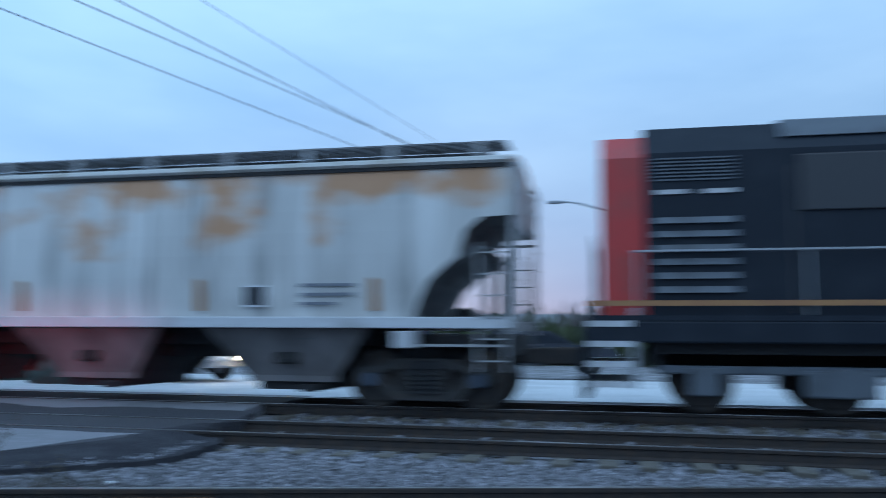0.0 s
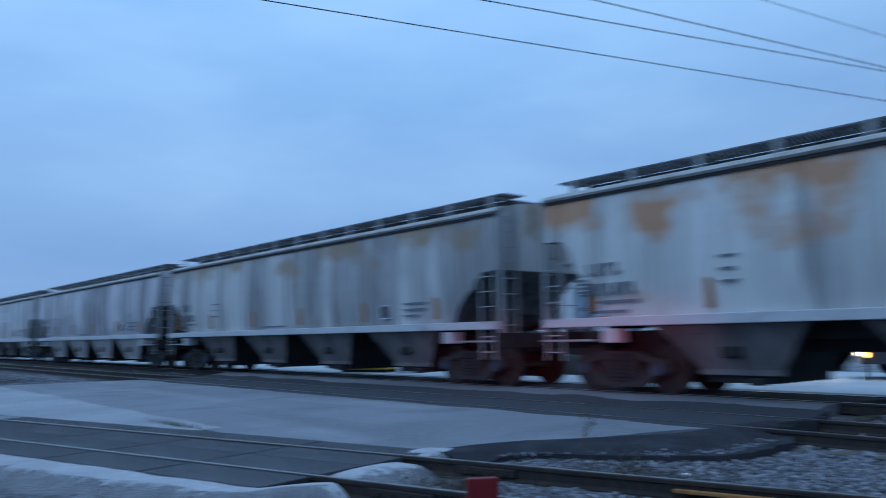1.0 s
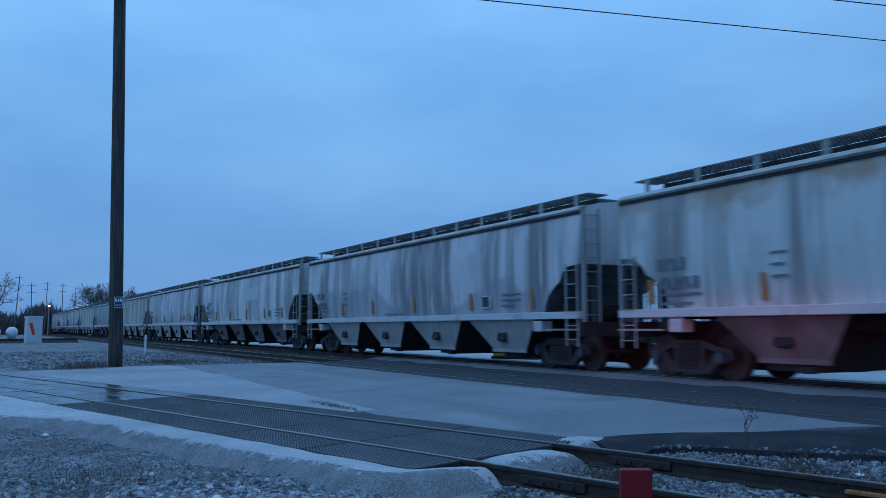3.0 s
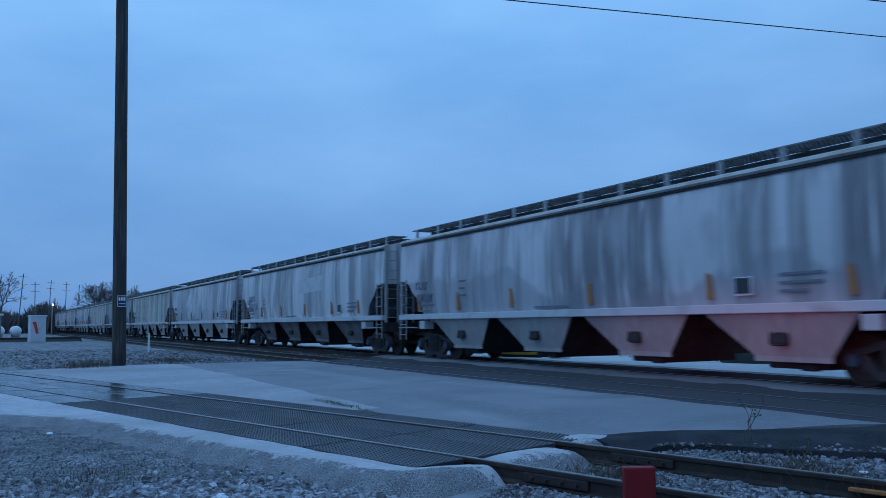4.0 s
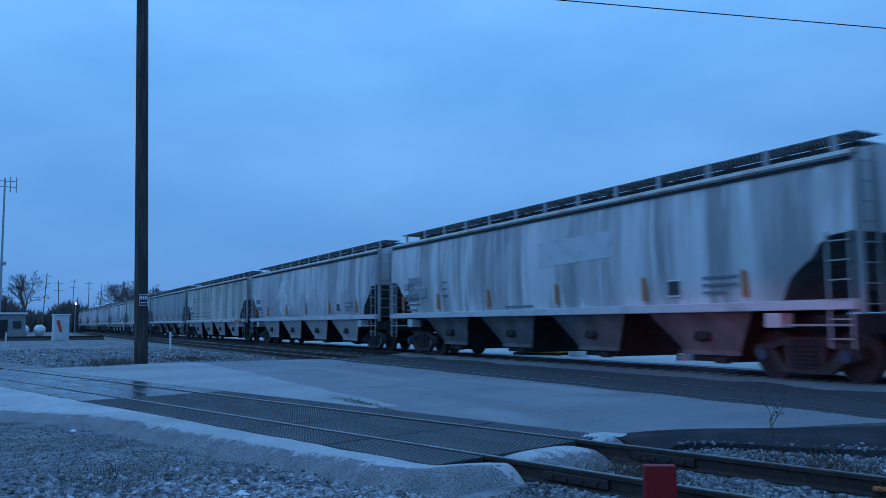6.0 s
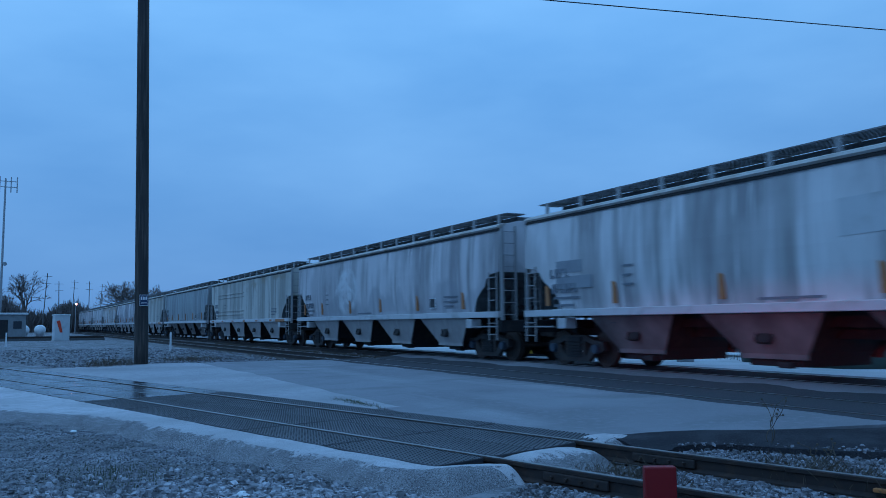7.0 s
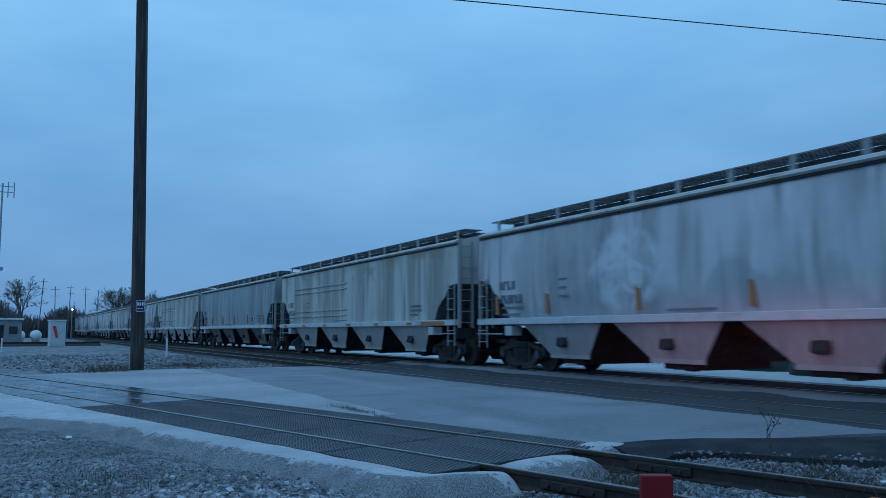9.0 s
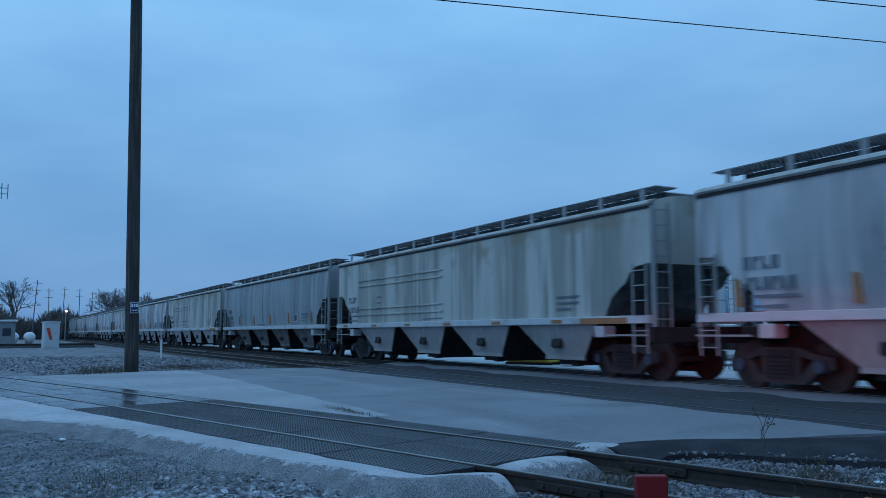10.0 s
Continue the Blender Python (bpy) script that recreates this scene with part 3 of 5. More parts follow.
def bay_bm(inset, t0, t1, b0, b1):
    """A hopper bay from t0 to t1 at the sill and b0 to b1 at its foot, narrowing downwards on all four sides."""
    y0, y1 = 1.54 - inset, 1.36 - inset * 2.2
    rings = []
    for a, b, y, z in ((t0, t1, y0, 1.36), (t0, t1, y0, 1.26), (b0, b1, y1, 0.52), (b0, b1, y1 - 0.02, 0.44)):
        rings.append([(a, -y, z), (b, -y, z), (b, y, z), (a, y, z)])
    return bm_loft(bmesh.new(), rings)


def bay_plate_bm(inset, t0, t1, b0, b1):
    """The flat outer sheet of a hopper bay, leaning inwards, on the -y side."""
    y0, y1 = 1.56 - inset, 1.38 - inset * 2.2
    rings = []
    for a, b, y, z in ((t0, t1, y0, 1.36), (t0, t1, y0, 1.26), (b0, b1, y1, 0.50), (b0, b1, y1, 0.40)):
        rings.append([(a, -y, z), (b, -y, z), (b, -y + 0.03, z), (a, -y + 0.03, z)])
    return bm_loft(bmesh.new(), rings)


def side_frame_bm():
    """A cast side frame: arched top member, drop bottom member and two columns, with open windows between."""
    bm = prism([(-1.16, 0.44), (-1.12, 0.64), (-0.74, 0.68), (-0.42, 0.80), (0.42, 0.80), (0.74, 0.68), (1.12, 0.64), (1.16, 0.44), (1.0, 0.36), (0.98, 0.52),
                (0.72, 0.56), (0.42, 0.66), (-0.42, 0.66), (-0.72, 0.56), (-0.98, 0.52), (-1.0, 0.36)], -0.075, 0.075)
    bm_prism(bm, [(-0.86, 0.40), (-0.80, 0.55), (-0.66, 0.55), (-0.44, 0.27), (0.44, 0.27), (0.66, 0.55), (0.80, 0.55), (0.86, 0.40), (0.52, 0.13), (-0.52, 0.13)], -0.075, 0.075)
    for s in (-1, 1):
        bm_box(bm, s * 0.36 - 0.055, s * 0.36 + 0.055, -0.08, 0.08, 0.2, 0.72)
    return bm


def springs_bm():
    """A nest of coil springs as one ribbed block."""
    outline = []
    for k in range(5):
        z = 0.24 + k * 0.075
        outline += [(-0.125, z), (-0.125, z + 0.04), (-0.095, z + 0.05), (-0.095, z + 0.07)]
    outline += [(-0.12, 0.64), (-0.12, 0.76), (-0.07, 0.76), (-0.07, 0.24)]
    return prism(outline, -0.29, 0.29, axis="x")


def wheelset_bm():
    bm = bmesh.new()
    for s in (-1, 1):
        y = s * 0.72
        bm_tube(bm, (0, y - s * 0.03, 0), (0, y + s * 0.07, 0), 0.457, sides=28)
        bm_tube(bm, (0, y - s * 0.06, 0), (0, y - s * 0.03, 0), 0.485, sides=28)
        bm_tube(bm, (0, y + s * 0.07, 0), (0, y + s * 0.085, 0), 0.40, 0.36, sides=28)
        bm_tube(bm, (0, y + s * 0.07, 0), (0, y + s * 0.14, 0), 0.16, 0.12, sides=14)
        for k in range(5):
            a = k * 2 * math.pi / 5
            bm_tube(bm, (0.26 * math.cos(a), y + s * 0.07, 0.26 * math.sin(a)), (0.26 * math.cos(a), y + s * 0.092, 0.26 * math.sin(a)), 0.035, sides=8)
    bm_tube(bm, (0, -1.0, 0), (0, 1.0, 0), 0.075, sides=10)
    return bm


WHEELS = []


def truck(parent, x, spin, group=""):
    base = part("truck", shared("bolster", lambda: box(-0.22, 0.22, -0.98, 0.98, 0.42, 0.74, bevel=0.03), TRUCK), TRUCK, parent, "grimy cast-steel bogie", at=pose(x, 0, 0))
    for s in (-1, 1):
        f = part("side_frame", shared("side_frame", side_frame_bm, TRUCK), TRUCK, base, at=pose(0, s * 1.0, 0, 0, 0, 0 if s < 0 else 180))
        f["label"] = "cast-steel side frame"
        part("spring_pack", shared("spring_pack", springs_bm, UNDER), UNDER, base, at=pose(0, s * 1.0, 0, 0, 0, 0 if s < 0 else 180))
        for ax in (-0.89, 0.89):
            part("bearing_cap", shared("bearing_cap", lambda: tube((0, 0, 0), (0, -0.16, 0), 0.13, 0.11, sides=14), CAP), CAP, base, at=pose(ax, s * 1.02, 0.46, 0, 0, 0 if s < 0 else 180))
    for ax in (-0.89, 0.89):
        w = part("wheelset", shared("wheelset", wheelset_bm, WHEEL), WHEEL, base, "dark steel wheels on an axle", at=pose(ax, 0, 0.457))
        if spin:
            WHEELS.append((w, ax))
    return base


def ladder_bm(low, high, width, rungs, stile=0.032):
    bm = bmesh.new()
    for x in (-width / 2, width / 2):
        bm_box(bm, x - stile, x + stile, -0.012, 0.012, low, high)
    for i in range(rungs):
        z = low + (high - low) * (i + 0.5) / rungs
        bm_box(bm, -width / 2, width / 2, -0.045, -0.02, z - 0.012, z + 0.012)
    return bm


def trough_bm():
    bm = box(-9.0, 9.0, -0.64, 0.64, 4.08, 4.325, bevel=0.03)
    for i in range(9):
        x = -8.0 + i * 2.0
        bm_box(bm, x - 0.05, x + 0.05, -0.67, 0.67, 4.2, 4.335)
    return bm


def running_board_bm():
    """An open-bar walkway along the roof with a turned-down outer edge."""
    bm = bmesh.new()
    ys = [-0.26, -0.20]
    while len(ys) < 16:
        ys += [ys[-1] + 0.04, ys[-1] + 0.085]
    xs = []
    for k in range(14):
        xs += [-9.3 + k * 1.427, -9.25 + k * 1.427]
    grid = [[bm.verts.new((x, y, 4.375)) for y in ys] for x in xs]
    for i in range(len(xs) - 1):
        for j in range(len(ys) - 1):
            if i % 2 == 0 or j % 2 == 0:
                bm.faces.new((grid[i][j], grid[i + 1][j], grid[i + 1][j + 1], grid[i][j + 1]))
    grown = bmesh.ops.extrude_face_region(bm, geom=bm.faces[:])
    bmesh.ops.translate(bm, verts=[v for v in grown["geom"] if isinstance(v, bmesh.types.BMVert)], vec=(0, 0, -0.028))
    bmesh.ops.recalc_face_normals(bm, faces=bm.faces)
    return bm


def bars(rows, x0, z0, high, lengths, gap):
    bm = bmesh.new()
    for r in range(rows):
        x = x0
        for n in lengths[r % len(lengths)]:
            bm_box(bm, x, x + n, -0.006, 0.006, z0 - r * (high + gap), z0 - r * (high + gap) + high)
            x += n + high * 0.35
    return bm


def stencil_bm(w, bend):
    """One blurred stencil character as a plain dark bar shape."""
    outline = {0: [(0, 0), (w, 0), (w, 0.07), (0.07, 0.07), (0.07, 0.24), (0, 0.24)],
               1: [(0, 0), (w, 0), (w, 0.24), (0, 0.24)],
               2: [(0, 0), (0.07, 0), (0.07, 0.17), (w, 0.17), (w, 0.24), (0, 0.24)]}[bend]
    return prism(outline, -0.006, 0.006)


def hopper_car(paint, label, dark_bays, flat, spin, seed, rust_strips=True, sunk=0.0):
    rng = random.Random(seed)
    car = thing("hopper_car", label, "freight car", "hopper cars of the train")
    coat = PAINTS[paint]
    body_key = ("body", flat, paint)
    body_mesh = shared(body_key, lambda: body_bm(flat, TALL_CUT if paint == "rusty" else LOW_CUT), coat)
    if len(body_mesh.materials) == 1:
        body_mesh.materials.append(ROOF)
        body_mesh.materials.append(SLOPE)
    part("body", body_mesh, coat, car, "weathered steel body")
    for s in (-1, 1):
        turn = pose(0, 0, 0, 0, 0, 0 if s < 0 else 180)
        part("side_sill", shared("side_sill", lambda: box(-HALF, HALF, -1.66, -1.50, 1.28, 1.46, bevel=0.015), SILL), SILL, car, "pale painted sill", at=turn)
        part("roof_edge", shared("roof_edge", lambda: prism([(-1.58, 3.88), (-1.62, 3.92), (-1.58, 3.98), (-1.36, 4.05), (-1.36, 3.99), (-1.48, 3.88)], -HALF, HALF, axis="x"), EAVE), EAVE, car, at=turn)
        # dark strip standing for the shadow line below the roof edge
        part("eave_shade", shared("eave_shade", lambda: box(-HALF, HALF, -1.575, -1.48, 3.815, 3.876), UNDER), UNDER, car, at=turn)
        part("running_board", shared("running_board", running_board_bm, GRATE), GRATE, car, "steel walkway", at=turn @ pose(0, -0.95, -sunk))
        for i in range(13):
            x = -8.88 + i * 1.48
            part("bracket", shared("bracket", lambda: bm_box(box(-0.06, 0.06, -1.24, -1.20, 4.02, 4.372), -0.04, 0.04, -1.2, -0.6, 4.30, 4.34), LADDER), LADDER, car, at=turn @ pose(x, 0, -sunk))
        for e in (-1, 1):
            part("bolster_pad", shared("bolster_pad", lambda: box(-0.17, 0.17, -1.66, -1.3, 0.97, 1.24, bevel=0.02), SILL), SILL, car, at=turn @ pose(e * 7.75, 0, 0))
            lad = part("ladder", shared("ladder", lambda: ladder_bm(0.62, 2.62, 0.44, 6, 0.02), LADDER), LADDER, car, "side ladder with thin rungs", at=turn @ pose(e * 9.15, -1.63, 0))
            part("end_ladder", shared("end_ladder", lambda: ladder_bm(1.2, 3.95, 0.44, 8), LADDER), LADDER, car, at=pose(e * 9.52, s * 1.28, 0, 0, 0, 90 * e))
            part("sill_step", shared("sill_step", lambda: box(-0.75, 0.62, -1.63, -1.59, 1.0, 1.04), LADDER), LADDER, car, at=turn @ pose(e * 8.75, 0, 0))
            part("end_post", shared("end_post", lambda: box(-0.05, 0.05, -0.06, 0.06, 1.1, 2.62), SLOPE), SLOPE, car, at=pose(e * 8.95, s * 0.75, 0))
            part("corner_post", shared("corner_post", lambda: box(-0.045, 0.045, -0.05, 0.05, 1.2, 3.88, bevel=0.01), LADDER), LADDER, car, "pale angle post at the corner", at=pose(e * 9.47, s * 1.50, 0))
    for e in (-1, 1):
        part("end_sill", shared("end_sill", lambda: box(-0.10, 0.10, -1.56, 1.56, 0.86, 1.2, bevel=0.02), UNDER), UNDER, car, at=pose(e * 9.36, 0, 0))
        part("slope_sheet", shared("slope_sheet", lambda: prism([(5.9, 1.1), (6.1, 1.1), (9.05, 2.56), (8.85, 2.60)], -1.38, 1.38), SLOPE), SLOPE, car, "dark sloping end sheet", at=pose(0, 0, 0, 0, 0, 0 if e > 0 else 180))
        part("coupler", shared("coupler", lambda: bm_box(box(0, 0.62, -0.10, 0.10, 0.72, 0.98, bevel=0.03), 0.5, 0.74, -0.16, 0.16, 0.70, 1.0, 0.04), TRUCK), TRUCK, car, "knuckle coupler", at=pose(e * 9.3, 0, 0, 0, 0, 0 if e > 0 else 180))
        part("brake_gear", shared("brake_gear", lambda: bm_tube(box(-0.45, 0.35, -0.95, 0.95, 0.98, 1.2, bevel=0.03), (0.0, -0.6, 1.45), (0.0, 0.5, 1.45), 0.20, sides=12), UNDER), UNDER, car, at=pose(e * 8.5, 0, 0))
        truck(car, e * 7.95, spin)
    # the second box is a dark fill added to blacken the voids between bays
    part("sill_and_void_fill", shared("sill_and_void_fill", lambda: bm_box(box(-9.3, 9.3, -0.28, 0.28, 0.78, 1.2), -7.0, 7.0, -0.7, 0.7, 1.0, 1.3), UNDER), UNDER, car)
    part("hatch_trough", shared("hatch_trough", trough_bm, TROUGH), TROUGH, car, at=pose(0, 0, -sunk))
    bay_mat = BAY_DARK if dark_bays else BAY_GREY
    for i in range(4):
        x = (-1.5 + i) * 3.78 + 0.20
        if dark_bays:
            x = (-1.5 + i) * 3.70 + 0.12
            size = (0.12, -1.42, 1.42, -0.74, 0.82)
        else:
            size = (0.0, -1.63, 1.63, -0.64, 0.98)
        # inner bays near-black: shade of the voids behind the plates, as colour
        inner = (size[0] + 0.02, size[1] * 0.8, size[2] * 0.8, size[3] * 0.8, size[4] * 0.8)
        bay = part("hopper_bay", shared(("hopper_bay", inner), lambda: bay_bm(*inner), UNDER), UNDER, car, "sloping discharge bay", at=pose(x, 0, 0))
        turned = (size[0], -size[2], -size[1], -size[4], -size[3])
        part("bay_plate", shared(("bay_plate", bay_mat.name, size), lambda: bay_plate_bm(*size), bay_mat), bay_mat, bay, "flat outer sheet of the bay")
        part("bay_plate", shared(("bay_plate", bay_mat.name, turned), lambda: bay_plate_bm(*turned), bay_mat), bay_mat, bay, "flat outer sheet of the bay", at=pose(0, 0, 0, 0, 0, 180))
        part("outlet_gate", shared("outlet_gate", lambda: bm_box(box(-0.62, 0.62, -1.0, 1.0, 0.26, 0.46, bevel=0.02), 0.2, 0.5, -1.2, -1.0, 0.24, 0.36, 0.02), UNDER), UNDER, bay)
        for s in (-1, 1):
            part("hatch_plate", shared("hatch_plate", lambda: box(-0.19, 0.19, -0.02, 0.02, -0.19, 0.19, bevel=0.06), UNDER), UNDER, bay, at=pose(0.0, s * (1.475 - (0.21 if dark_bays else 0)), 0.88, s * (24 if dark_bays else 14)))
    # stencilled writing and plates on both sides
    for s in (-1, 1):
        turn = pose(0, 0, 0, 0, 0, 0 if s < 0 else 180)
        at = turn @ pose(0, -1.606 if not flat else -1.566, 0)
        if rust_strips and s < 0:
            for x in (-8.3, -5.75, -2.4, 0.9, 4.2, 7.3):
                x += rng.uniform(-0.25, 0.25)
                part("reflector_strip", shared("reflector_strip", lambda: prism([(-0.06, 1.56), (0.08, 1.56), (0.05, 2.05), (-0.08, 2.1)], -1.597, -1.55), STRIPE), STRIPE, car, "worn yellow strip", at=pose(x, 0, 0))
        if flat and s < 0:
            for z in (1.78, 2.02, 2.9, 3.12):
                part("side_rib", shared("side_rib", lambda: box(-7.2, -0.2, -1.60, -1.55, -0.025, 0.025, bevel=0.008), coat), coat, car, at=pose(0, 0, z))
            for i in range(6):
                part("reflector_tape", shared("reflector_tape", lambda: box(-0.22, 0.22, -1.668, -1.655, 1.31, 1.40), STRIPE), STRIPE, car, at=pose(-8.4 + i * 2.9, 0, 0))
            part("reflector_tape", shared("reflector_tape_long", lambda: box(-0.85, 0.85, -1.668, -1.655, 1.28, 1.42), STRIPE), STRIPE, car, "wide yellow tape", at=pose(7.9, 0, 0))
        if s < 0:
            for r, (marks, w) in enumerate(((4, 0.16), (6, 0.13))):
                for k in range(marks):
                    bend = (k + r + seed) % 3
                    part("stencil_mark", shared(("stencil_mark", w, bend), lambda: stencil_bm(w, bend), LETTER), LETTER, car, at=at @ pose(-8.27 + r * 0.08 + k * (w + 0.055), 0, 2.26 - r * 0.39))
            part("small_stencil", shared("small_stencil", lambda: bars(2, -8.15, 1.72, 0.06, [[0.5, 0.55], [0.3, 0.5]], 0.13), LETTER), LETTER, car, at=turn @ pose(0, -1.572, 0))
            part("small_stencil", shared("small_stencil_b", lambda: bars(3, -5.4, 2.4, 0.045, [[0.35], [0.3], [0.36]], 0.17), LETTER), LETTER, car, at=at)
            part("small_stencil", shared("small_stencil_c", lambda: bars(3, 6.0, 1.95, 0.05, [[0.4, 0.5], [0.9], [0.6]], 0.10), LETTER), LETTER, car, at=turn @ pose(0, -1.585, 0))
            part("small_stencil", shared("small_stencil_d", lambda: bars(2, -1.6, 1.52, 0.05, [[0.9, 0.5], [1.2]], 0.06), LETTER), LETTER, car, at=turn @ pose(0, -1.56, 0))
            if flat:
                continue
            plate = part("placard", shared("placard", lambda: box(5.0, 5.40, -1.60, -1.565, 1.62, 1.97), WHITE), WHITE, car, "square dark placard in a white frame")
            part("placard_face", shared("placard_face", lambda: box(5.03, 5.37, -1.612, -1.602, 1.655, 1.95), PLACARD), PLACARD, plate)
    return car


def patch_on(car, name, mat, label, outline):
    part(name, prism(outline, -1.606, -1.57), mat, car, label)


CAR_KINDS = [
    ("rusty", "grey covered hopper car blotched with orange rust, in the moving train", True, False),
    ("stained", "pale grey hopper car with brown stains under the roof edge", True, False),
    ("streaky", "blue-grey hopper car with dark vertical streaks and four pale bays", False, False),
    ("pale", "pale grey hopper car with a blank painted-over panel", True, False),
    ("smudged", "grey hopper car with a faded pale painted arc on its side", False, False),
    ("cream", "grey-green flat-sided hopper car with ribs and yellow tape", False, True),
    ("dark", "dull dark grey hopper car in the moving train", True, False),
    ("cream", "grey-green ribbed hopper car in the moving train", False, True),
    ("streaky", "streaked grey hopper car in the moving train", False, False),
    ("stained", "stained grey hopper car in the moving train", True, False),
    ("pale", "pale grey hopper car in the moving train", False, False),
    ("smudged", "smudged grey hopper car in the moving train", True, False),
    ("streaky", "streaked grey hopper car in the moving train", False, False),
    ("dark", "dull grey hopper car in the moving train", True, False),
    ("pale", "pale grey hopper car far back in the train", False, False),
    ("stained", "stained grey hopper car far back in the train", True, False),
    ("streaky", "streaked grey hopper car far back in the train", False, False),
    ("pale", "pale grey hopper car far back in the train", False, False),
]
TRAIN = []
for n, (paint, label, dark_bays, flat) in enumerate(CAR_KINDS):
    car = hopper_car(paint, label, dark_bays, flat, n < 7, n, rust_strips=not flat, sunk=0.05 if n == 0 else 0.0)
    TRAIN.append((car, FIRST_END - HALF - PITCH * n))
patch_on(TRAIN[3][0], "painted_panel", SILL, "blank repainted panel", [(0.2, 2.55), (3.2, 2.62), (3.2, 3.25), (0.2, 3.2)])
for x1, z0 in ((-6.92, 2.38), (-6.55, 1.98)):
    part("mark_panel", box(-8.0, x1, -1.604, -1.56, z0, z0 + 0.31), PANELGREY, TRAIN[3][0], "grey repainted marking panel")


def locomotive():
    ob = thing("locomotive", "black diesel locomotive with a red end and louvred flanks", "locomotive")
    # x = 0 at the rear coupler face, the hood runs forward
    part("frame", box(0.35, 21.5, -1.5, 1.5, 1.25, 1.58, bevel=0.03), LOCO, ob)
    for s in (-1, 1):
        turn = pose(0, 0, 0) if s < 0 else pose(21.85, 0, 0, 0, 0, 180)
        part("sill_stripe", box(0.4, 21.4, -1.52, -1.50, 1.80, 1.88), STRIPE, ob, "yellow sill stripe", at=turn)
        part("walkway", box(0.4, 21.4, -1.5, -1.1, 1.58, 1.66), LOCO, ob, at=turn)
    part("hood_end", prism([(-1.28, 1.6), (-1.28, 4.1), (-0.9, 4.5), (0.9, 4.5), (1.28, 4.1), (1.28, 1.6)], 0.62, 1.28, axis="x"), LOCO_RED, ob, "red hood end")
    part("hood", prism([(-1.32, 1.6), (-1.32, 4.15), (-0.95, 4.62), (0.95, 4.62), (1.32, 4.15), (1.32, 1.6)], 1.28, 20.5, axis="x"), LOCO, ob, "black engine hood")
    part("roof_panel", prism([(-1.2, 4.36), (-0.98, 4.67), (0.98, 4.67), (1.2, 4.36)], 3.3, 20, axis="x"), LOCO_TOP, ob)
    part("radiator_cap", box(6.2, 8.6, -0.9, 0.9, 4.66, 4.82, bevel=0.06), LOCO_TOP, ob)
    part("flank_panel", box(3.5, 12, -1.36, -1.30, 3.2, 4.05, bevel=0.02), PLACARD, ob, "dark radiator opening")
    for i in range(6):
        part("louvre", shared("louvre", lambda: prism([(-1.38, 0.0), (-1.32, 0.10), (-1.30, 0.10), (-1.30, 0.0)], 1.4, 2.6, axis="x"), LOCO_TOP), LOCO_TOP, ob, at=pose(0, 0, 2.0 + i * 0.21))
    for i in range(7):
        part("fine_louvre", shared("fine_louvre", lambda: box(1.4, 2.6, -1.345, -1.31, -0.012, 0.012), LOCO_TOP), LOCO_TOP, ob, at=pose(0, 0, 3.72 + i * 0.055))
    for x in (1.45, 2.15):
        part("number_panel", shared("number_panel", lambda: box(0, 0.45, -1.352, -1.31, 3.5, 3.57), SILL), SILL, ob, "pale stencilled bar", at=pose(x, 0, 0))
    for x, z, w, h in ((5.0, 2.35, 0.65, 0.12), (6.3, 2.75, 0.6, 0.22), (7.8, 2.9, 0.5, 0.1), (5.7, 2.95, 0.5, 0.1)):
        part("hood_plate", box(x, x + w, -1.35, -1.31, z, z + h), LOCO_TOP, ob)
    for x in (3.4, 5.8, 8.2, 11.6, 14, 16.4, 18.8):
        part("door_seam", shared("door_seam", lambda: box(-0.02, 0.02, -1.335, -1.31, 1.7, 3.9), PLACARD), PLACARD, ob, at=pose(x, 0, 0))
    part("hand_rail", tube((1.1, -1.47, 2.62), (20.5, -1.47, 2.62), 0.02, sides=6), STEEL, ob, "thin steel hand rail")
    for i in range(8):
        part("rail_post", shared("rail_post", lambda: tube((0, -1.47, 1.66), (0, -1.47, 2.62), 0.018, sides=6), STEEL), STEEL, ob, at=pose(1.15 + i * 2.4, 0, 0))
    part("end_rail", tube((0.5, -1.2, 2.5), (0.5, 1.2, 2.5), 0.02, sides=6), STEEL, ob)
    for y in (-1.2, -0.5, 0.5, 1.2):
        part("end_post", shared("loco_post", lambda: tube((0.5, 0, 1.6), (0.5, 0, 2.9), 0.02, sides=6), STEEL), STEEL, ob, at=pose(0, y, 0))
    for s in (-1, 1):
        for i in range(4):
            part("step", shared("loco_step", lambda: box(0.40, 1.05, -0.26, 0.22, 0, 0.09), SILL), SILL, ob, at=pose(0, s * 1.25, 0.42 + i * 0.3))
        part("step_side", shared("step_side", lambda: box(1.05, 1.12, -0.24, 0.24, 0.4, 1.6), STEEL), STEEL, ob, at=pose(0, s * 1.25, 0))
    for child in ob.children:
        if not child.name.startswith("step"):
            child.matrix_basis = pose(0, 0, -0.17) @ child.matrix_basis
    part("underframe", box(1.3, 20.5, -1.2, 1.2, 0.75, 1.2), UNDER, ob)
    part("pilot", box(0.3, 0.42, -1.4, 1.4, 0.25, 1.3, bevel=0.03), LOCO, ob)
    part("coupler", box(-0.45, 0.35, -0.14, 0.14, 0.7, 1.0, bevel=0.04), TRUCK, ob)
    part("fuel_tank", box(7.5, 13.5, -1.3, 1.3, 0.35, 1.25, bevel=0.12), LOCO, ob)
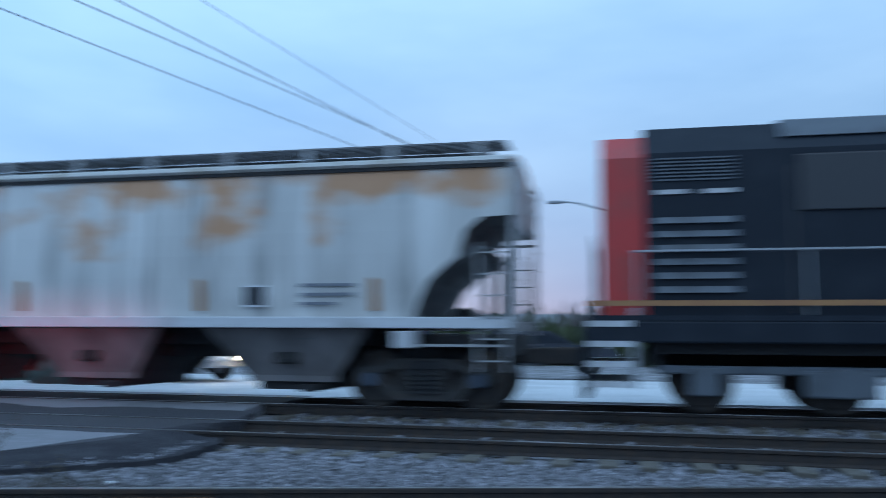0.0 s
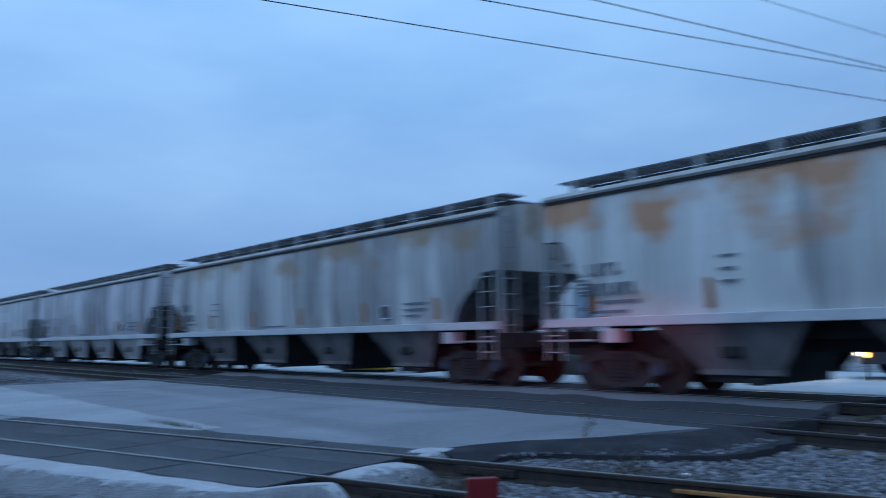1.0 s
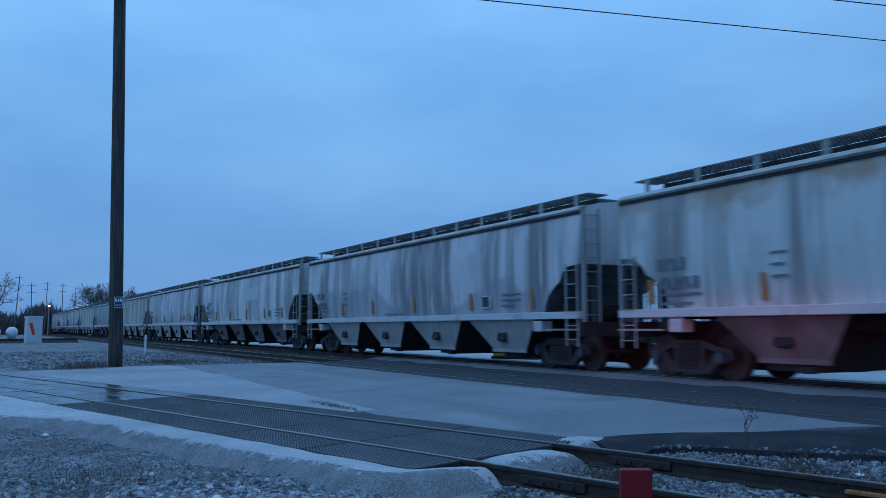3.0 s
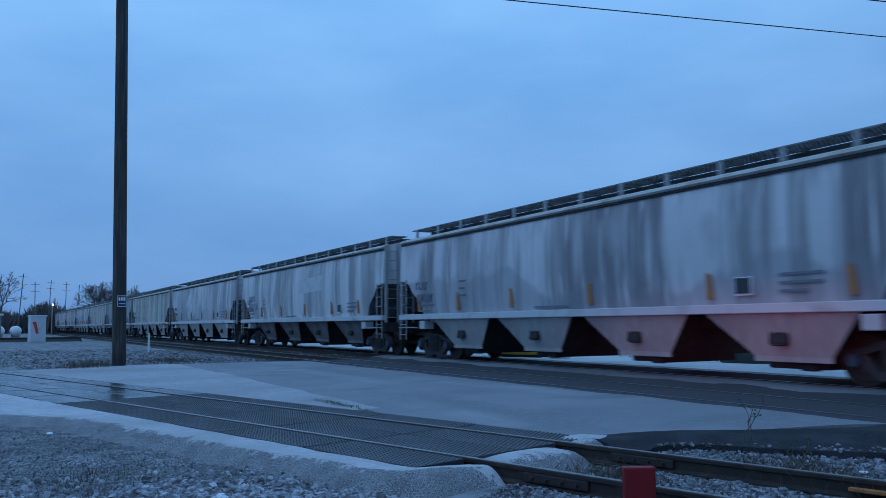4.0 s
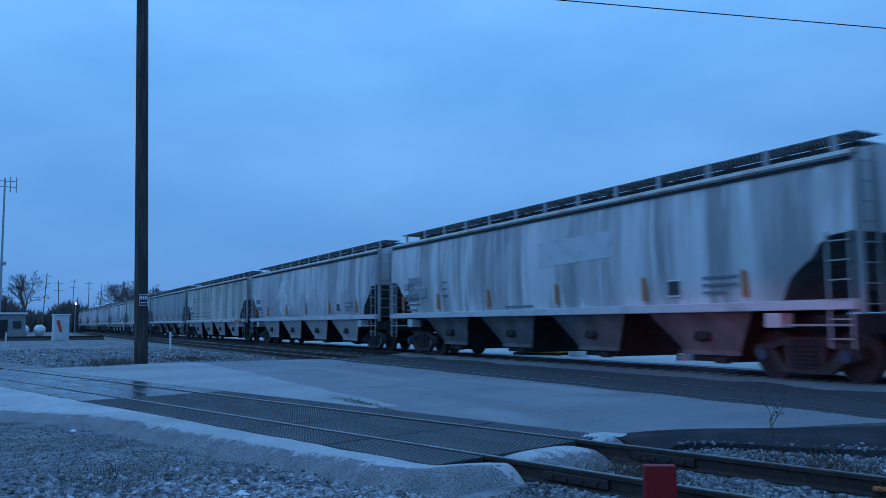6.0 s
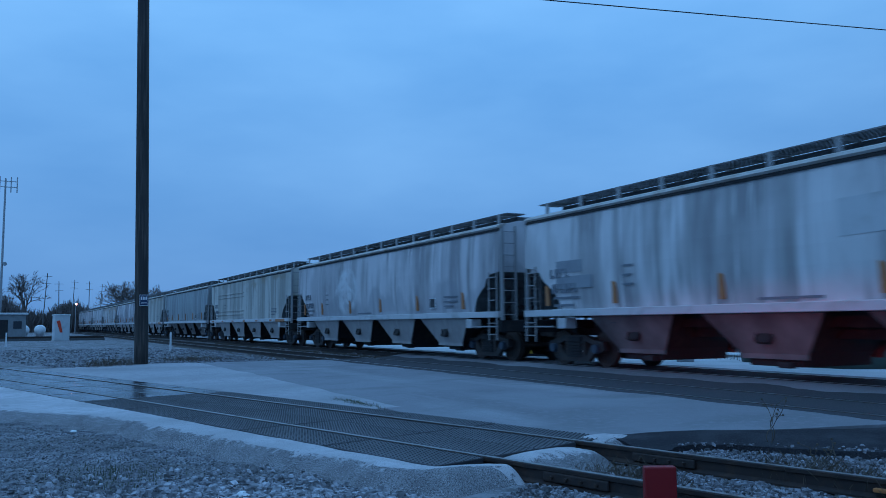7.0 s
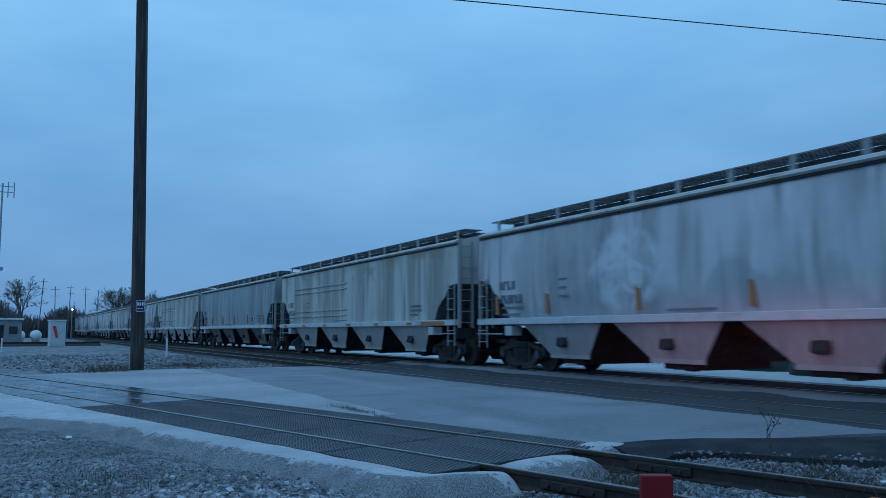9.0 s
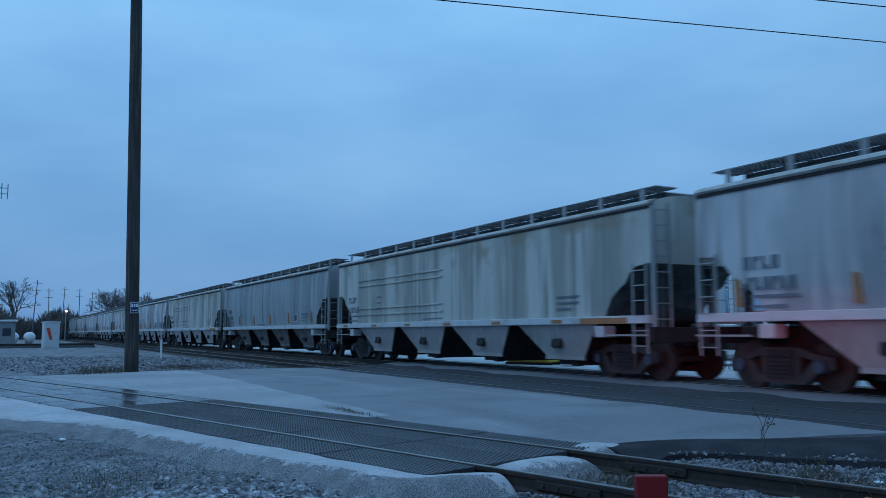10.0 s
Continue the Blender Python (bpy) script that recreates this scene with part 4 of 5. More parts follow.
    for x in (4.0, 17.5):
        base = part("truck", box(-2.6, 2.6, -1.15, 1.15, 0.62, 1.0, bevel=0.06), TRUCK, ob, "three-axle bogie", at=pose(x, 0, 0))
        for s in (-1, 1):
            part("side_frame", shared("loco_frame", lambda: bm_box(box(-2.6, 2.6, -0.08, 0.08, 0.62, 0.95, bevel=0.03), -0.5, 0.5, -0.12, 0.12, 0.3, 0.7, 0.04), LOCO_TOP), LOCO_TOP, base, "grimy grey bogie frame", at=pose(0, s * 1.12, 0))
        for ax in (-1.9, 0, 1.9):
            w = part("wheelset", shared("loco_wheelset", lambda: wheelset_bm(), WHEEL), WHEEL, base, at=pose(ax, 0, 0.5))
            WHEELS.append((w, ax))
            for s in (-1, 1):
                part("axle_box", shared("axle_box", lambda: box(-0.22, 0.22, -0.12, 0.12, 0.3, 0.72, bevel=0.03), LOCO_TOP), LOCO_TOP, base, at=pose(ax, s * 1.14, 0))
    return ob


TRAIN.append((locomotive(), -0.90))


# ---- poles and cables ----
def cable(name, a, b, sag, label, thick=0.016):
    a, b = Vector(a), Vector(b)
    side = (b - a).cross(Vector((0, 0, 1))).normalized()
    rings = []
    for i in range(25):
        p = a.lerp(b, i / 24) - Vector((0, 0, 4 * sag * (i / 24) * (1 - i / 24)))
        rings.append([p + (side * math.cos(k * 1.2566) + Vector((0, 0, math.sin(k * 1.2566)))) * thick for k in range(5)])
    return thing(name, label, "cable", "overhead cables", shape=bm_loft(bmesh.new(), rings), mat=WIRE)


for x0, x1, thick in ((-19.21, -7.95, 0.015), (-17.31, -5.52, 0.015), (-15.08, -6.42, 0.015), (-12.50, -5.47, 0.009)):
    cable("overhead_cable", (x0, -1.5, 9.0), (x1, 41.0, 9.0), 0.0, "thin black overhead cable against the sky", thick)

POLE_AT = (-28.1, 3.67)
pole = thing("utility_pole", "tall dark creosoted wooden utility pole standing in gravel", "utility pole", at=pose(*POLE_AT, -0.33, 1.2, 0, 0))
bm = bmesh.new()
rings = []
for i in range(15):
    z = -0.3 + i * 1.3
    r = 0.222 - 0.0036 * i
    rings.append([(r * math.cos(a) * (1 + 0.03 * noise.noise((a, z, 1))), r * math.sin(a), z) for a in [2 * math.pi * k / 16 for k in range(16)]])
part("shaft", bm_loft(bm, rings), POLE, pole, smooth=True)

# ---- marker post by the siding ----
post = thing("marker_post", "short square post painted glossy red beside the siding rail", "marker post", at=pose(-4.77, 4.34, -0.33, 0, 0, 62))
part("red_top", box(-0.12, 0.12, -0.04, 0.04, -0.15, 0.354, bevel=0.01), RED_POST, post)


# ---- level crossing of the siding: rubber panels and concrete ----
TURN = Matrix.Rotation(radians(SIDING_TURN), 4, "Z")


def on_siding(along, across, z=0.0):
    x, y = siding_place(along, across)
    return Matrix.Translation((x, y, z)) @ TURN


def panel_bm(length, width, studs):
    bm = box(-length / 2 + 0.03, length / 2 - 0.03, -width / 2 + 0.006, width / 2 - 0.006, -0.14, 0.0, bevel=0.01)
    if studs:
        nx, ny = int(length / 0.06), int(width / 0.06)
        for i in range(nx):
            for j in range(ny):
                x = -length / 2 + (i + 0.5) * length / nx + (0.015 if j % 2 else -0.015)
                y = -width / 2 + (j + 0.5) * width / ny
                r, t = 0.017, 0.009
                low = [bm.verts.new((x + a, y + b, 0.0)) for a, b in ((-r, 0), (0, -r), (r, 0), (0, r))]
                top = [bm.verts.new((x + a, y + b, 0.009)) for a, b in ((-t, 0), (0, -t), (t, 0), (0, t))]
                for k in range(4):
                    bm.faces.new((low[k], low[(k + 1) % 4], top[(k + 1) % 4], top[k]))
                bm.faces.new(top)
    return bm


mats = thing("crossing_mat", "wet black studded rubber crossing panels laid along the siding rails", "crossing mat", kind="structure")
PANEL = 1.83
for i in range(12):
    along = -0.08 - PANEL * (i + 0.5)
    for across, width in ((-1.13, 0.66), (-0.335, 0.66), (0.335, 0.66), (1.05, 0.50)):
        studs = i < 5
        coat = RUBBER if studs else WET_RUBBER
        tilt = 0.25 * math.sin(i * 2.7 + across * 5)
        part("rubber_panel", shared(("rubber_panel", width, studs), lambda: panel_bm(PANEL, width, studs), coat), coat, mats,
             at=on_siding(along, across, SIDING_Z - 0.005 - 0.004 * abs(math.sin(i * 1.9 + across))) @ pose(0, 0, 0, tilt, 0.1 * tilt, 0))


def lump(name, along0, along1, across0, across1, top, fall, label, seed, cells=(80, 90), rough=0.05, mat=None):
    """A hand-laid concrete ramp with a rounded, crumbling edge."""
    bm = bmesh.new()
    grid = []
    for i in range(cells[0] + 1):
        row = []
        for j in range(cells[1] + 1):
            u, v = i / cells[0], j / cells[1]
            a = along0 + (along1 - along0) * u + (0.16 * noise.noise((v * 3, seed, 1.7)) + 0.06 * noise.noise((v * 11, seed, 2.7)) + 0.04 * noise.noise((v * 25, seed, 5.7))) * u
            c = across0 + (across1 - across0) * v + 0.14 * noise.noise((a * 1.3, seed, 4.2)) * (1 - v if fall == "near" else 1.0 if fall == "end" else 0)
            if fall == "near":
                d = v
            else:
                d = min(1 - u, 1.0)
            z = top * smoothstep(0.0, 0.38, d) - 0.16 * (1 - smoothstep(0.0, 0.38, d))
            if fall == "end":
                z = top - 0.22 * (1 - smoothstep(0.0, 0.75, 1 - u)) - 0.05 * (abs(v - 0.5) * 2) ** 3
            z += rough * (1 - smoothstep(0.3, 0.6, d)) * (noise.noise((a * 5, c * 5, seed)) + 0.6 * noise.noise((a * 13, c * 13, seed))) + 0.006 * noise.noise((a * 3, c * 3, seed + 5))
            x, y = siding_place(a, c)
            row.append(bm.verts.new((x, y, z)))
        grid.append(row)
    for i in range(cells[0]):
        for j in range(cells[1]):
            f = bm.faces.new((grid[i][j], grid[i + 1][j], grid[i + 1][j + 1], grid[i][j + 1]))
            f.smooth = True
            here = f.calc_center_median()
            f.material_index = 1 if (i + 0.5) / cells[0] + 0.20 * noise.noise(here * 7.0) + 0.22 * noise.noise(here * 45.0) > 0.36 else 0
    bmesh.ops.recalc_face_normals(bm, faces=bm.faces)
    ob = thing(name, label, "concrete", kind="structure", shape=bm, mat=mat or CONCRETE)
    ob.data.materials.append(GRIT)
    return ob


def edge_strip():
    """The long concrete kerb on the near side of the panels; its near face is broken and gritty."""
    bm = bmesh.new()
    grid = []
    count, across_n = 1000, 26
    for i in range(count + 1):
        along = -30 + 30.62 * i / count
        far = -1.48 + 0.50 * smoothstep(-0.10, 0.14, along) + 0.14 * smoothstep(0.1, 0.4, along)
        wide = 0.30 + 0.22 * smoothstep(0.5, 3.0, -along) + 0.9 * smoothstep(5.5, 9.5, -along) + 0.10 * noise.noise((along * 0.8, 2.0, 0.0)) + 0.07 * noise.noise((along * 2.9, 5.0, 0.0)) + 0.05 * noise.noise((along * 7.0, 9.0, 0.0)) + 0.035 * noise.noise((along * 17.0, 3.0, 0.0))
        wide += 0.30 * smoothstep(-0.15, 0.15, along)
        row = []
        for j in range(across_n + 1):
            v = j / across_n
            lip = 0.42
            c = far - (wide * v / (1 - lip) if v < 1 - lip else wide + 0.5 * (v - 1 + lip) / lip)
            drop = smoothstep(1 - lip - 0.08, 1.0, v) * (0.24 - 0.10 * smoothstep(3.0, 9.0, -along))
            if along > 0.2:
                drop = max(drop, 0.26 * smoothstep(0.22, 0.6, along + 0.05 * noise.noise((c * 6.0, 1.0, 2.0))))
            x, y = siding_place(along, c)
            z = SIDING_Z - 0.015 - drop + 0.010 * noise.noise((x * 2, y * 2, 1)) + 0.022 * smoothstep(0.5, 0.75, v) * (1 - smoothstep(0.9, 1, v)) * (noise.noise((x * 4, y * 4, 3)) + 0.7 * noise.noise((x * 11, y * 11, 3)))
            row.append(bm.verts.new((x, y, z)))
        grid.append(row)
    for i in range(count):
        for j in range(across_n):
            f = bm.faces.new((grid[i][j], grid[i + 1][j], grid[i + 1][j + 1], grid[i][j + 1]))
            f.smooth = True
            here = f.calc_center_median()
            begin = 0.56 - 0.42 * smoothstep(-0.5, 0.35, siding_side(here.x, here.y)[0])
            f.material_index = 1 if (j + 0.5) / across_n + 0.09 * noise.noise(here * 4.0) + 0.09 * noise.noise(here * 17.0) + 0.07 * noise.noise(here * 45.0) > begin else 0
    bmesh.ops.recalc_face_normals(bm, faces=bm.faces)
    ob = thing("concrete_edge", "pale crumbling concrete edging along the crossing panels", "concrete", kind="structure", shape=bm, mat=CONCRETE)
    ob.data.materials.append(GRIT)
    return ob


edge_strip()
lump("concrete_ramp", -0.10, 0.66, -0.68, 0.68, SIDING_Z - 0.02, "end", "pale rounded concrete ramp between the siding rails", 3.0)
lump("concrete_ramp", -0.30, 0.66, 0.82, 1.66, SIDING_Z + 0.004, "end", "small pale concrete ramp beside the far siding rail", 8.0)


# ---- ties, joint bars, stones ----
def tie_bm():
    bm = box(-0.115, 0.115, -1.3, 1.3, -0.34, -0.165, bevel=0.012)
    return bm


for track, y, z in ((main_track, MAIN_Y, 0.0), (second_track, SECOND_Y, SECOND_Z)):
    for i in range(34):
        x = -5.5 + i * 0.53
        part("tie", shared("tie", tie_bm, TIE), TIE, track, at=pose(x + random.uniform(-0.03, 0.03), y + random.uniform(-0.05, 0.05), z, 0, 0, random.uniform(-1.5, 1.5)))
    for i in range(56):
        x = -28.4 - i * 0.56
        part("tie", shared("tie", tie_bm, TIE), TIE, track, at=pose(x, y + random.uniform(-0.05, 0.05), z, 0, 0, random.uniform(-1.5, 1.5)))
for i in range(14):
    part("tie", shared("tie", tie_bm, TIE), TIE, siding, at=on_siding(0.9 + i * 0.62, random.uniform(-0.05, 0.05), SIDING_Z - 0.01) @ pose(0, 0, 0, 0, 0, random.uniform(-2, 2)))
for along, across in ((1.0, -0.75), (0.95, 0.75), (6.4, -0.75)):
    bar = part("joint_bar", shared("joint_bar", lambda: box(-0.36, 0.36, -0.055, -0.02, -0.13, -0.045, bevel=0.01), RAIL), RAIL, siding, "bolted rail joint bar", at=on_siding(along, across, SIDING_Z))
    for k in range(4):
        part("bolt", shared("bolt", lambda: tube((0, 0, 0), (0, -0.03, 0), 0.018, sides=6), RAIL), RAIL, bar, at=pose(-0.25 + k * 0.165, -0.055, -0.088))
part("rust_strap", box(-0.50, 0.50, -0.1, -0.03, -0.105, -0.075, bevel=0.006), RUSTY_BAR, siding, "bright orange rusted steel strap", at=on_siding(3.47, 0.75, SIDING_Z))


def stones(name, label, count, region, height, size, seed, mat=None):
    """Loose angular stones as one mesh."""
    rng = np.random.default_rng(seed)
    base = np.array([(-1, -1, -1), (1, -1, -1), (1, 1, -1), (-1, 1, -1), (-1, -1, 1), (1, -1, 1), (1, 1, 1), (-1, 1, 1)], float) * 0.5
    quads = np.array([(0, 3, 2, 1), (4, 5, 6, 7), (0, 1, 5, 4), (1, 2, 6, 5), (2, 3, 7, 6), (3, 0, 4, 7)])
    verts, faces = [], []
    made = 0
    while made < count:
        x, y = region(rng)
        if x is None:
            continue
        s = size * rng.uniform(0.5, 1.5) * (1.5 if rng.random() < 0.08 else 1)
        p = base * (1 + rng.uniform(-0.38, 0.38, (8, 3))) * s * np.array([1.15, 1.0, 0.75])
        p[4:, :2] *= rng.uniform(0.5, 0.9)
        a, b = rng.uniform(0, 6.28), rng.uniform(-0.6, 0.6)
        rz = np.array([[np.cos(a), -np.sin(a), 0], [np.sin(a), np.cos(a), 0], [0, 0, 1]])
        rx = np.array([[1, 0, 0], [0, np.cos(b), -np.sin(b)], [0, np.sin(b), np.cos(b)]])
        p = p @ rx.T @ rz.T + np.array([x, y, height(x, y) + s * 0.18])
        verts.append(p)
        faces.append(quads + 8 * made)
        made += 1
    me = bpy.data.meshes.new(name)
    me.from_pydata(np.vstack(verts).tolist(), [], np.vstack(faces).tolist())
    me.materials.append(mat or STONE)
    ob = new(name, me)
    return tagged(ob, label, "gravel", kind="stuff")


def region_fore(rng):
    """The verge in front of the concrete edging, thicker towards the camera."""
    r, a = rng.uniform(5.2, 8.8), radians(rng.uniform(46, 104))
    x, y = -r * math.sin(a), r * math.cos(a)
    along, across = siding_side(x, y)
    if across > -1.95 or rng.random() < smoothstep(6.9, 8.0, r + 0.5 * noise.noise((x * 1.5, y * 1.5, 4))) * 0.96:
        return None, None
    return x, y


def region_right(rng):
    x, y = rng.uniform(-7.3, 3.5), rng.uniform(2.5, 9.9)
    along, across = siding_side(x, y)
    if along < 0.60 + 0.12 * math.sin(across * 3) or across < -2.4 or (across > 1.4 and x < shoulder_outer(y) + rng.normal(-0.1, 0.28)) or min(abs(across - 0.75), abs(across + 0.75)) < 0.09:
        return None, None
    return x, y


def region_track(rng):
    x, y = (rng.uniform(-5.3, 9.0) if rng.random() < 0.62 else rng.uniform(-48, -28.2)), rng.uniform(9.3, 15.9)
    if min(abs(y - t + s * GAUGE / 2) for t in (SECOND_Y, MAIN_Y) for s in (-1, 1)) < 0.09:
        return None, None
    return x, y


def region_lot(rng):
    r = rng.uniform(0, 1)
    x, y = -28.3 - 22 * r * r, rng.uniform(-4.0, 9.2)
    if siding_side(x, y)[1] < 2.2:
        return None, None
    return x, y


stones("lot_gravel", "coarse stones strewn over the gravel lot", 6000, region_lot, lambda x, y: land_height(x, y) - 0.01, 0.05, 14, BALLAST)
def region_fine(rng):
    r, a = rng.uniform(6.4, 14.0), radians(rng.uniform(50, 102))
    x, y = -r * math.sin(a), r * math.cos(a)
    along, across = siding_side(x, y)
    wide = 1.48 + 0.62 + 0.9 * smoothstep(5.5, 9.5, -along)
    if across > -wide or along > 0.6:
        return None, None
    return x, y


stones("fine_gravel", "fine dark gravel below the concrete edging", 40000, region_fine, lambda x, y: land_height(x, y) - 0.002, 0.0115, 15, BALLAST)
stones("gravel_verge", "loose grey crushed stone on the verge", 26000, region_fore, lambda x, y: land_height(x, y) + 0.004, 0.034, 11)
stones("siding_ballast", "loose grey ballast stones round the siding rails", 38000, region_right, lambda x, y: max(land_height(x, y) + 0.008, road_height(x, y) - 0.07 if shoulder_inner(y) < x < shoulder_outer(y) and y > 6.6 else -9.0), 0.029, 12, BALLAST)
stones("track_ballast", "grey track ballast between the main rails", 14000, region_track, lambda x, y: rail_level(x, y) - 0.205, 0.06, 13, BALLAST)


def blades(name, label, places, height, mat, seed, lean=0.5, width=0.006):
    """Dry stems and blades of one tuft."""
    rng = random.Random(seed)
    bm = bmesh.new()
    for x, y, z in places:
        a = rng.uniform(0, 6.28)
        h = height * rng.uniform(0.4, 1.1)
        tip = Vector((x + lean * h * math.cos(a) * rng.random(), y + lean * h * math.sin(a) * rng.random(), z + h))
        side = Vector((-math.sin(a), math.cos(a), 0)) * width
        mid = Vector((x, y, z)).lerp(tip, 0.55) + Vector((0, 0, 0.1 * h))
        v = [bm.verts.new(p) for p in (Vector((x, y, z)) - side, Vector((x, y, z)) + side, mid + side * 0.7, tip, mid - side * 0.7)]
        bm.faces.new(v)
    return thing(name, label, "weeds", kind="stuff", shape=bm, mat=mat)


def tuft_places(cx, cy, sx, sy, z, count, seed):
    rng = random.Random(seed)
    return [(cx + rng.gauss(0, sx), cy + rng.gauss(0, sy), z) for _ in range(count)]


blades("dry_weeds", "dry brown weeds round the pole foot", tuft_places(-27.9, 2.75, 0.35, 0.40, -0.22, 420, 1), 0.32, WEED, 1, lean=0.9, width=0.004)
blades("dry_weeds", "low brown weeds beside the tracks", tuft_places(-31.0, 5.8, 0.7, 0.6, -0.22, 520, 2), 0.22, WEED, 2, lean=1.1, width=0.004)
blades("dry_weeds", "dry weeds between the siding rails", tuft_places(-6.15, 5.25, 0.30, 0.20, -0.36, 620, 3), 0.10, WEED, 3, lean=1.4, width=0.002)
blades("dry_weeds", "dry weeds in the ballast", tuft_places(-5.2, 6.75, 0.45, 0.25, -0.33, 420, 4), 0.14, WEED, 4, lean=1.3, width=0.002)
blades("grass_tuft", "dull green grass at the edge of the panels", tuft_places(-12.9, 5.13, 0.5, 0.07, -0.215, 420, 5), 0.04, GRASS, 5, width=0.004)
blades("grass_tuft", "dull green grass in the gravel verge", tuft_places(-8.6, 0.9, 0.45, 0.3, -0.35, 360, 6), 0.06, GRASS, 6, width=0.003)
blades("dry_weeds", "brown verge grass beyond the main tracks", [(random.uniform(-60, -17), random.uniform(19.2, 20.4), -0.1) for _ in range(1600)], 0.22, WEED, 7)


def tall_weed(x, y, z, high, seed):
    rng = random.Random(seed)
    bm = bmesh.new()
    for k in range(3):
        p = Vector((x + rng.uniform(-0.1, 0.1), y + rng.uniform(-0.1, 0.1), z))
        for n in range(6):
            q = p + Vector((rng.uniform(-0.04, 0.06), rng.uniform(-0.03, 0.03), high / 6 * rng.uniform(0.8, 1.1)))
            bm_tube(bm, p, q, 0.004, sides=4, caps=False)
            if n > 1:
                tip = q + Vector((rng.uniform(-0.12, 0.12), rng.uniform(-0.08, 0.08), rng.uniform(0.03, 0.09)))
                bm_tube(bm, q, tip, 0.0025, sides=4, caps=False)
                bm_box(bm, tip.x - 0.007, tip.x + 0.007, tip.y - 0.007, tip.y + 0.007, tip.z - 0.006, tip.z + 0.012)
            p = q
    thing("tall_weed", "thin dead weed stalk with seed heads in the gravel", "weed", kind="stuff", shape=bm, mat=WEED)


tall_weed(-6.45, 7.55, -0.27, 0.46, 1)
tall_weed(-5.25, 6.65, -0.36, 0.30, 5)

# litter
for x, y, s in ((-6.95, 1.75, 0.075), (-12.2, 0.75, 0.06), (-5.0, 7.4, 0.05)):
    bm = bmesh.new()
    bmesh.ops.create_icosphere(bm, subdivisions=2, radius=s)
    for v in bm.verts:
        v.co = Vector((v.co.x, v.co.y * 0.7, v.co.z * 0.35)) * (1 + 0.35 * noise.noise(v.co * 40))
    thing("litter", "crumpled scrap of white plastic lying on the ground", "litter", at=pose(x, y, land_height(x, y) + 0.03), shape=bm, mat=WHITE)

# plate on the pole
plate = part("number_plate", box(-0.02, 0.0, -0.17, 0.17, -0.23, 0.23, bevel=0.004), SIGNBLUE, pole, "small navy sign plate with pale bars", at=pose(0.238, 0.04, 2.25) @ Matrix.Scale(0.80, 4))
part("plate_rim", bm_box(bm_box(bm_box(box(0.0, 0.006, -0.165, 0.165, 0.205, 0.225), 0, 0.006, -0.165, 0.165, -0.225, -0.205), 0, 0.006, -0.165, -0.15, -0.225, 0.225), 0, 0.006, 0.15, 0.165, -0.225, 0.225), WHITE, plate)
for k in range(3):
    part("plate_bar", shared("plate_bar", lambda: box(0.0, 0.006, -0.03, 0.03, 0.02, 0.15), WHITE), WHITE, plate, at=pose(0, -0.09 + k * 0.09, 0))
part("plate_bar", box(0.0, 0.006, -0.11, 0.11, -0.12, -0.09), WHITE, plate)


# ---- crossing signals ----
def crossing_signal(x, y, turn, label, lit):
    ob = thing("crossing_signal", label, "crossing signal", "crossing signals", at=pose(x, y, -0.1, 0, 0, turn))
    part("mast", tube((0, 0, 0), (0, 0, 3.6), 0.06, sides=12), STEEL, ob)
    part("base", box(-0.25, 0.25, -0.25, 0.25, -0.3, 0.25, bevel=0.03), STEEL, ob)
    part("arm", tube((-0.55, 0, 2.45), (0.55, 0, 2.45), 0.03, sides=8), STEEL, ob)
    for side in (-1, 1):
        for face in (-1, 1):
            head = part("lamp_head", shared("lamp_head", lambda: tube((0, 0.02, 0), (0, -0.16, 0), 0.16, 0.17, sides=20), PLACARD), PLACARD, ob, "round black lamp head", at=pose(side * 0.5, face * -0.04, 2.45, 0, 0, 0 if face > 0 else 180))
            part("backing_disc", shared("backing_disc", lambda: tube((0, -0.06, 0), (0, -0.075, 0), 0.27, sides=24), PLACARD), PLACARD, head)
            on = side == lit
            part("lens", shared(("lens", on), lambda: tube((0, -0.17, 0), (0, -0.18, 0), 0.14, sides=20), RED_LIT if on else RED_DARK), RED_LIT if on else RED_DARK, head, "glowing red lens" if on else "dark red lens")
    for a in (45, -45):
        part("crossbuck", shared("crossbuck", lambda: box(-0.6, 0.6, -0.085, -0.07, -0.1, 0.1), WHITE), WHITE, ob, "white crossbuck blade", at=pose(0, 0, 3.2, 0, a, 0))
    return ob


crossing_signal(-18.2, 17.7, 45.7, "crossing signal mast with a glowing red lamp beyond the tracks", -1)
near_signal = crossing_signal(0.9, -1.6, 0, "crossing signal mast with red lamps beside the road", -1)
# two unseen plates, added to trim the red beam to the bays' height
part("beam_trim_low", box(-0.35, 0.35, 0.03, 0.42, -0.08, -0.06), PLACARD, near_signal, "flat black plate added out of view to trim the beam below", at=pose(-0.5, 0.25, 2.45, 0, 0, 40.4))
part("hood", box(-0.35, 0.35, 0.03, 0.45, 0.004, 0.024), PLACARD, near_signal, "black plate added out of view to trim the beam above", at=pose(-0.5, 0.25, 2.45, -3.8, 0, 40.4))
flash = bpy.data.lights.new("signal_beam", "SPOT")
flash.energy, flash.color, flash.spot_size, flash.spot_blend, flash.shadow_soft_size = 3800, (1.0, 0.05, 0.06), radians(24), 1.0, 0.02
new("signal_beam", flash).matrix_world = look((0.4, -1.35, 2.35), (-11.3, 12.4, 0.6))


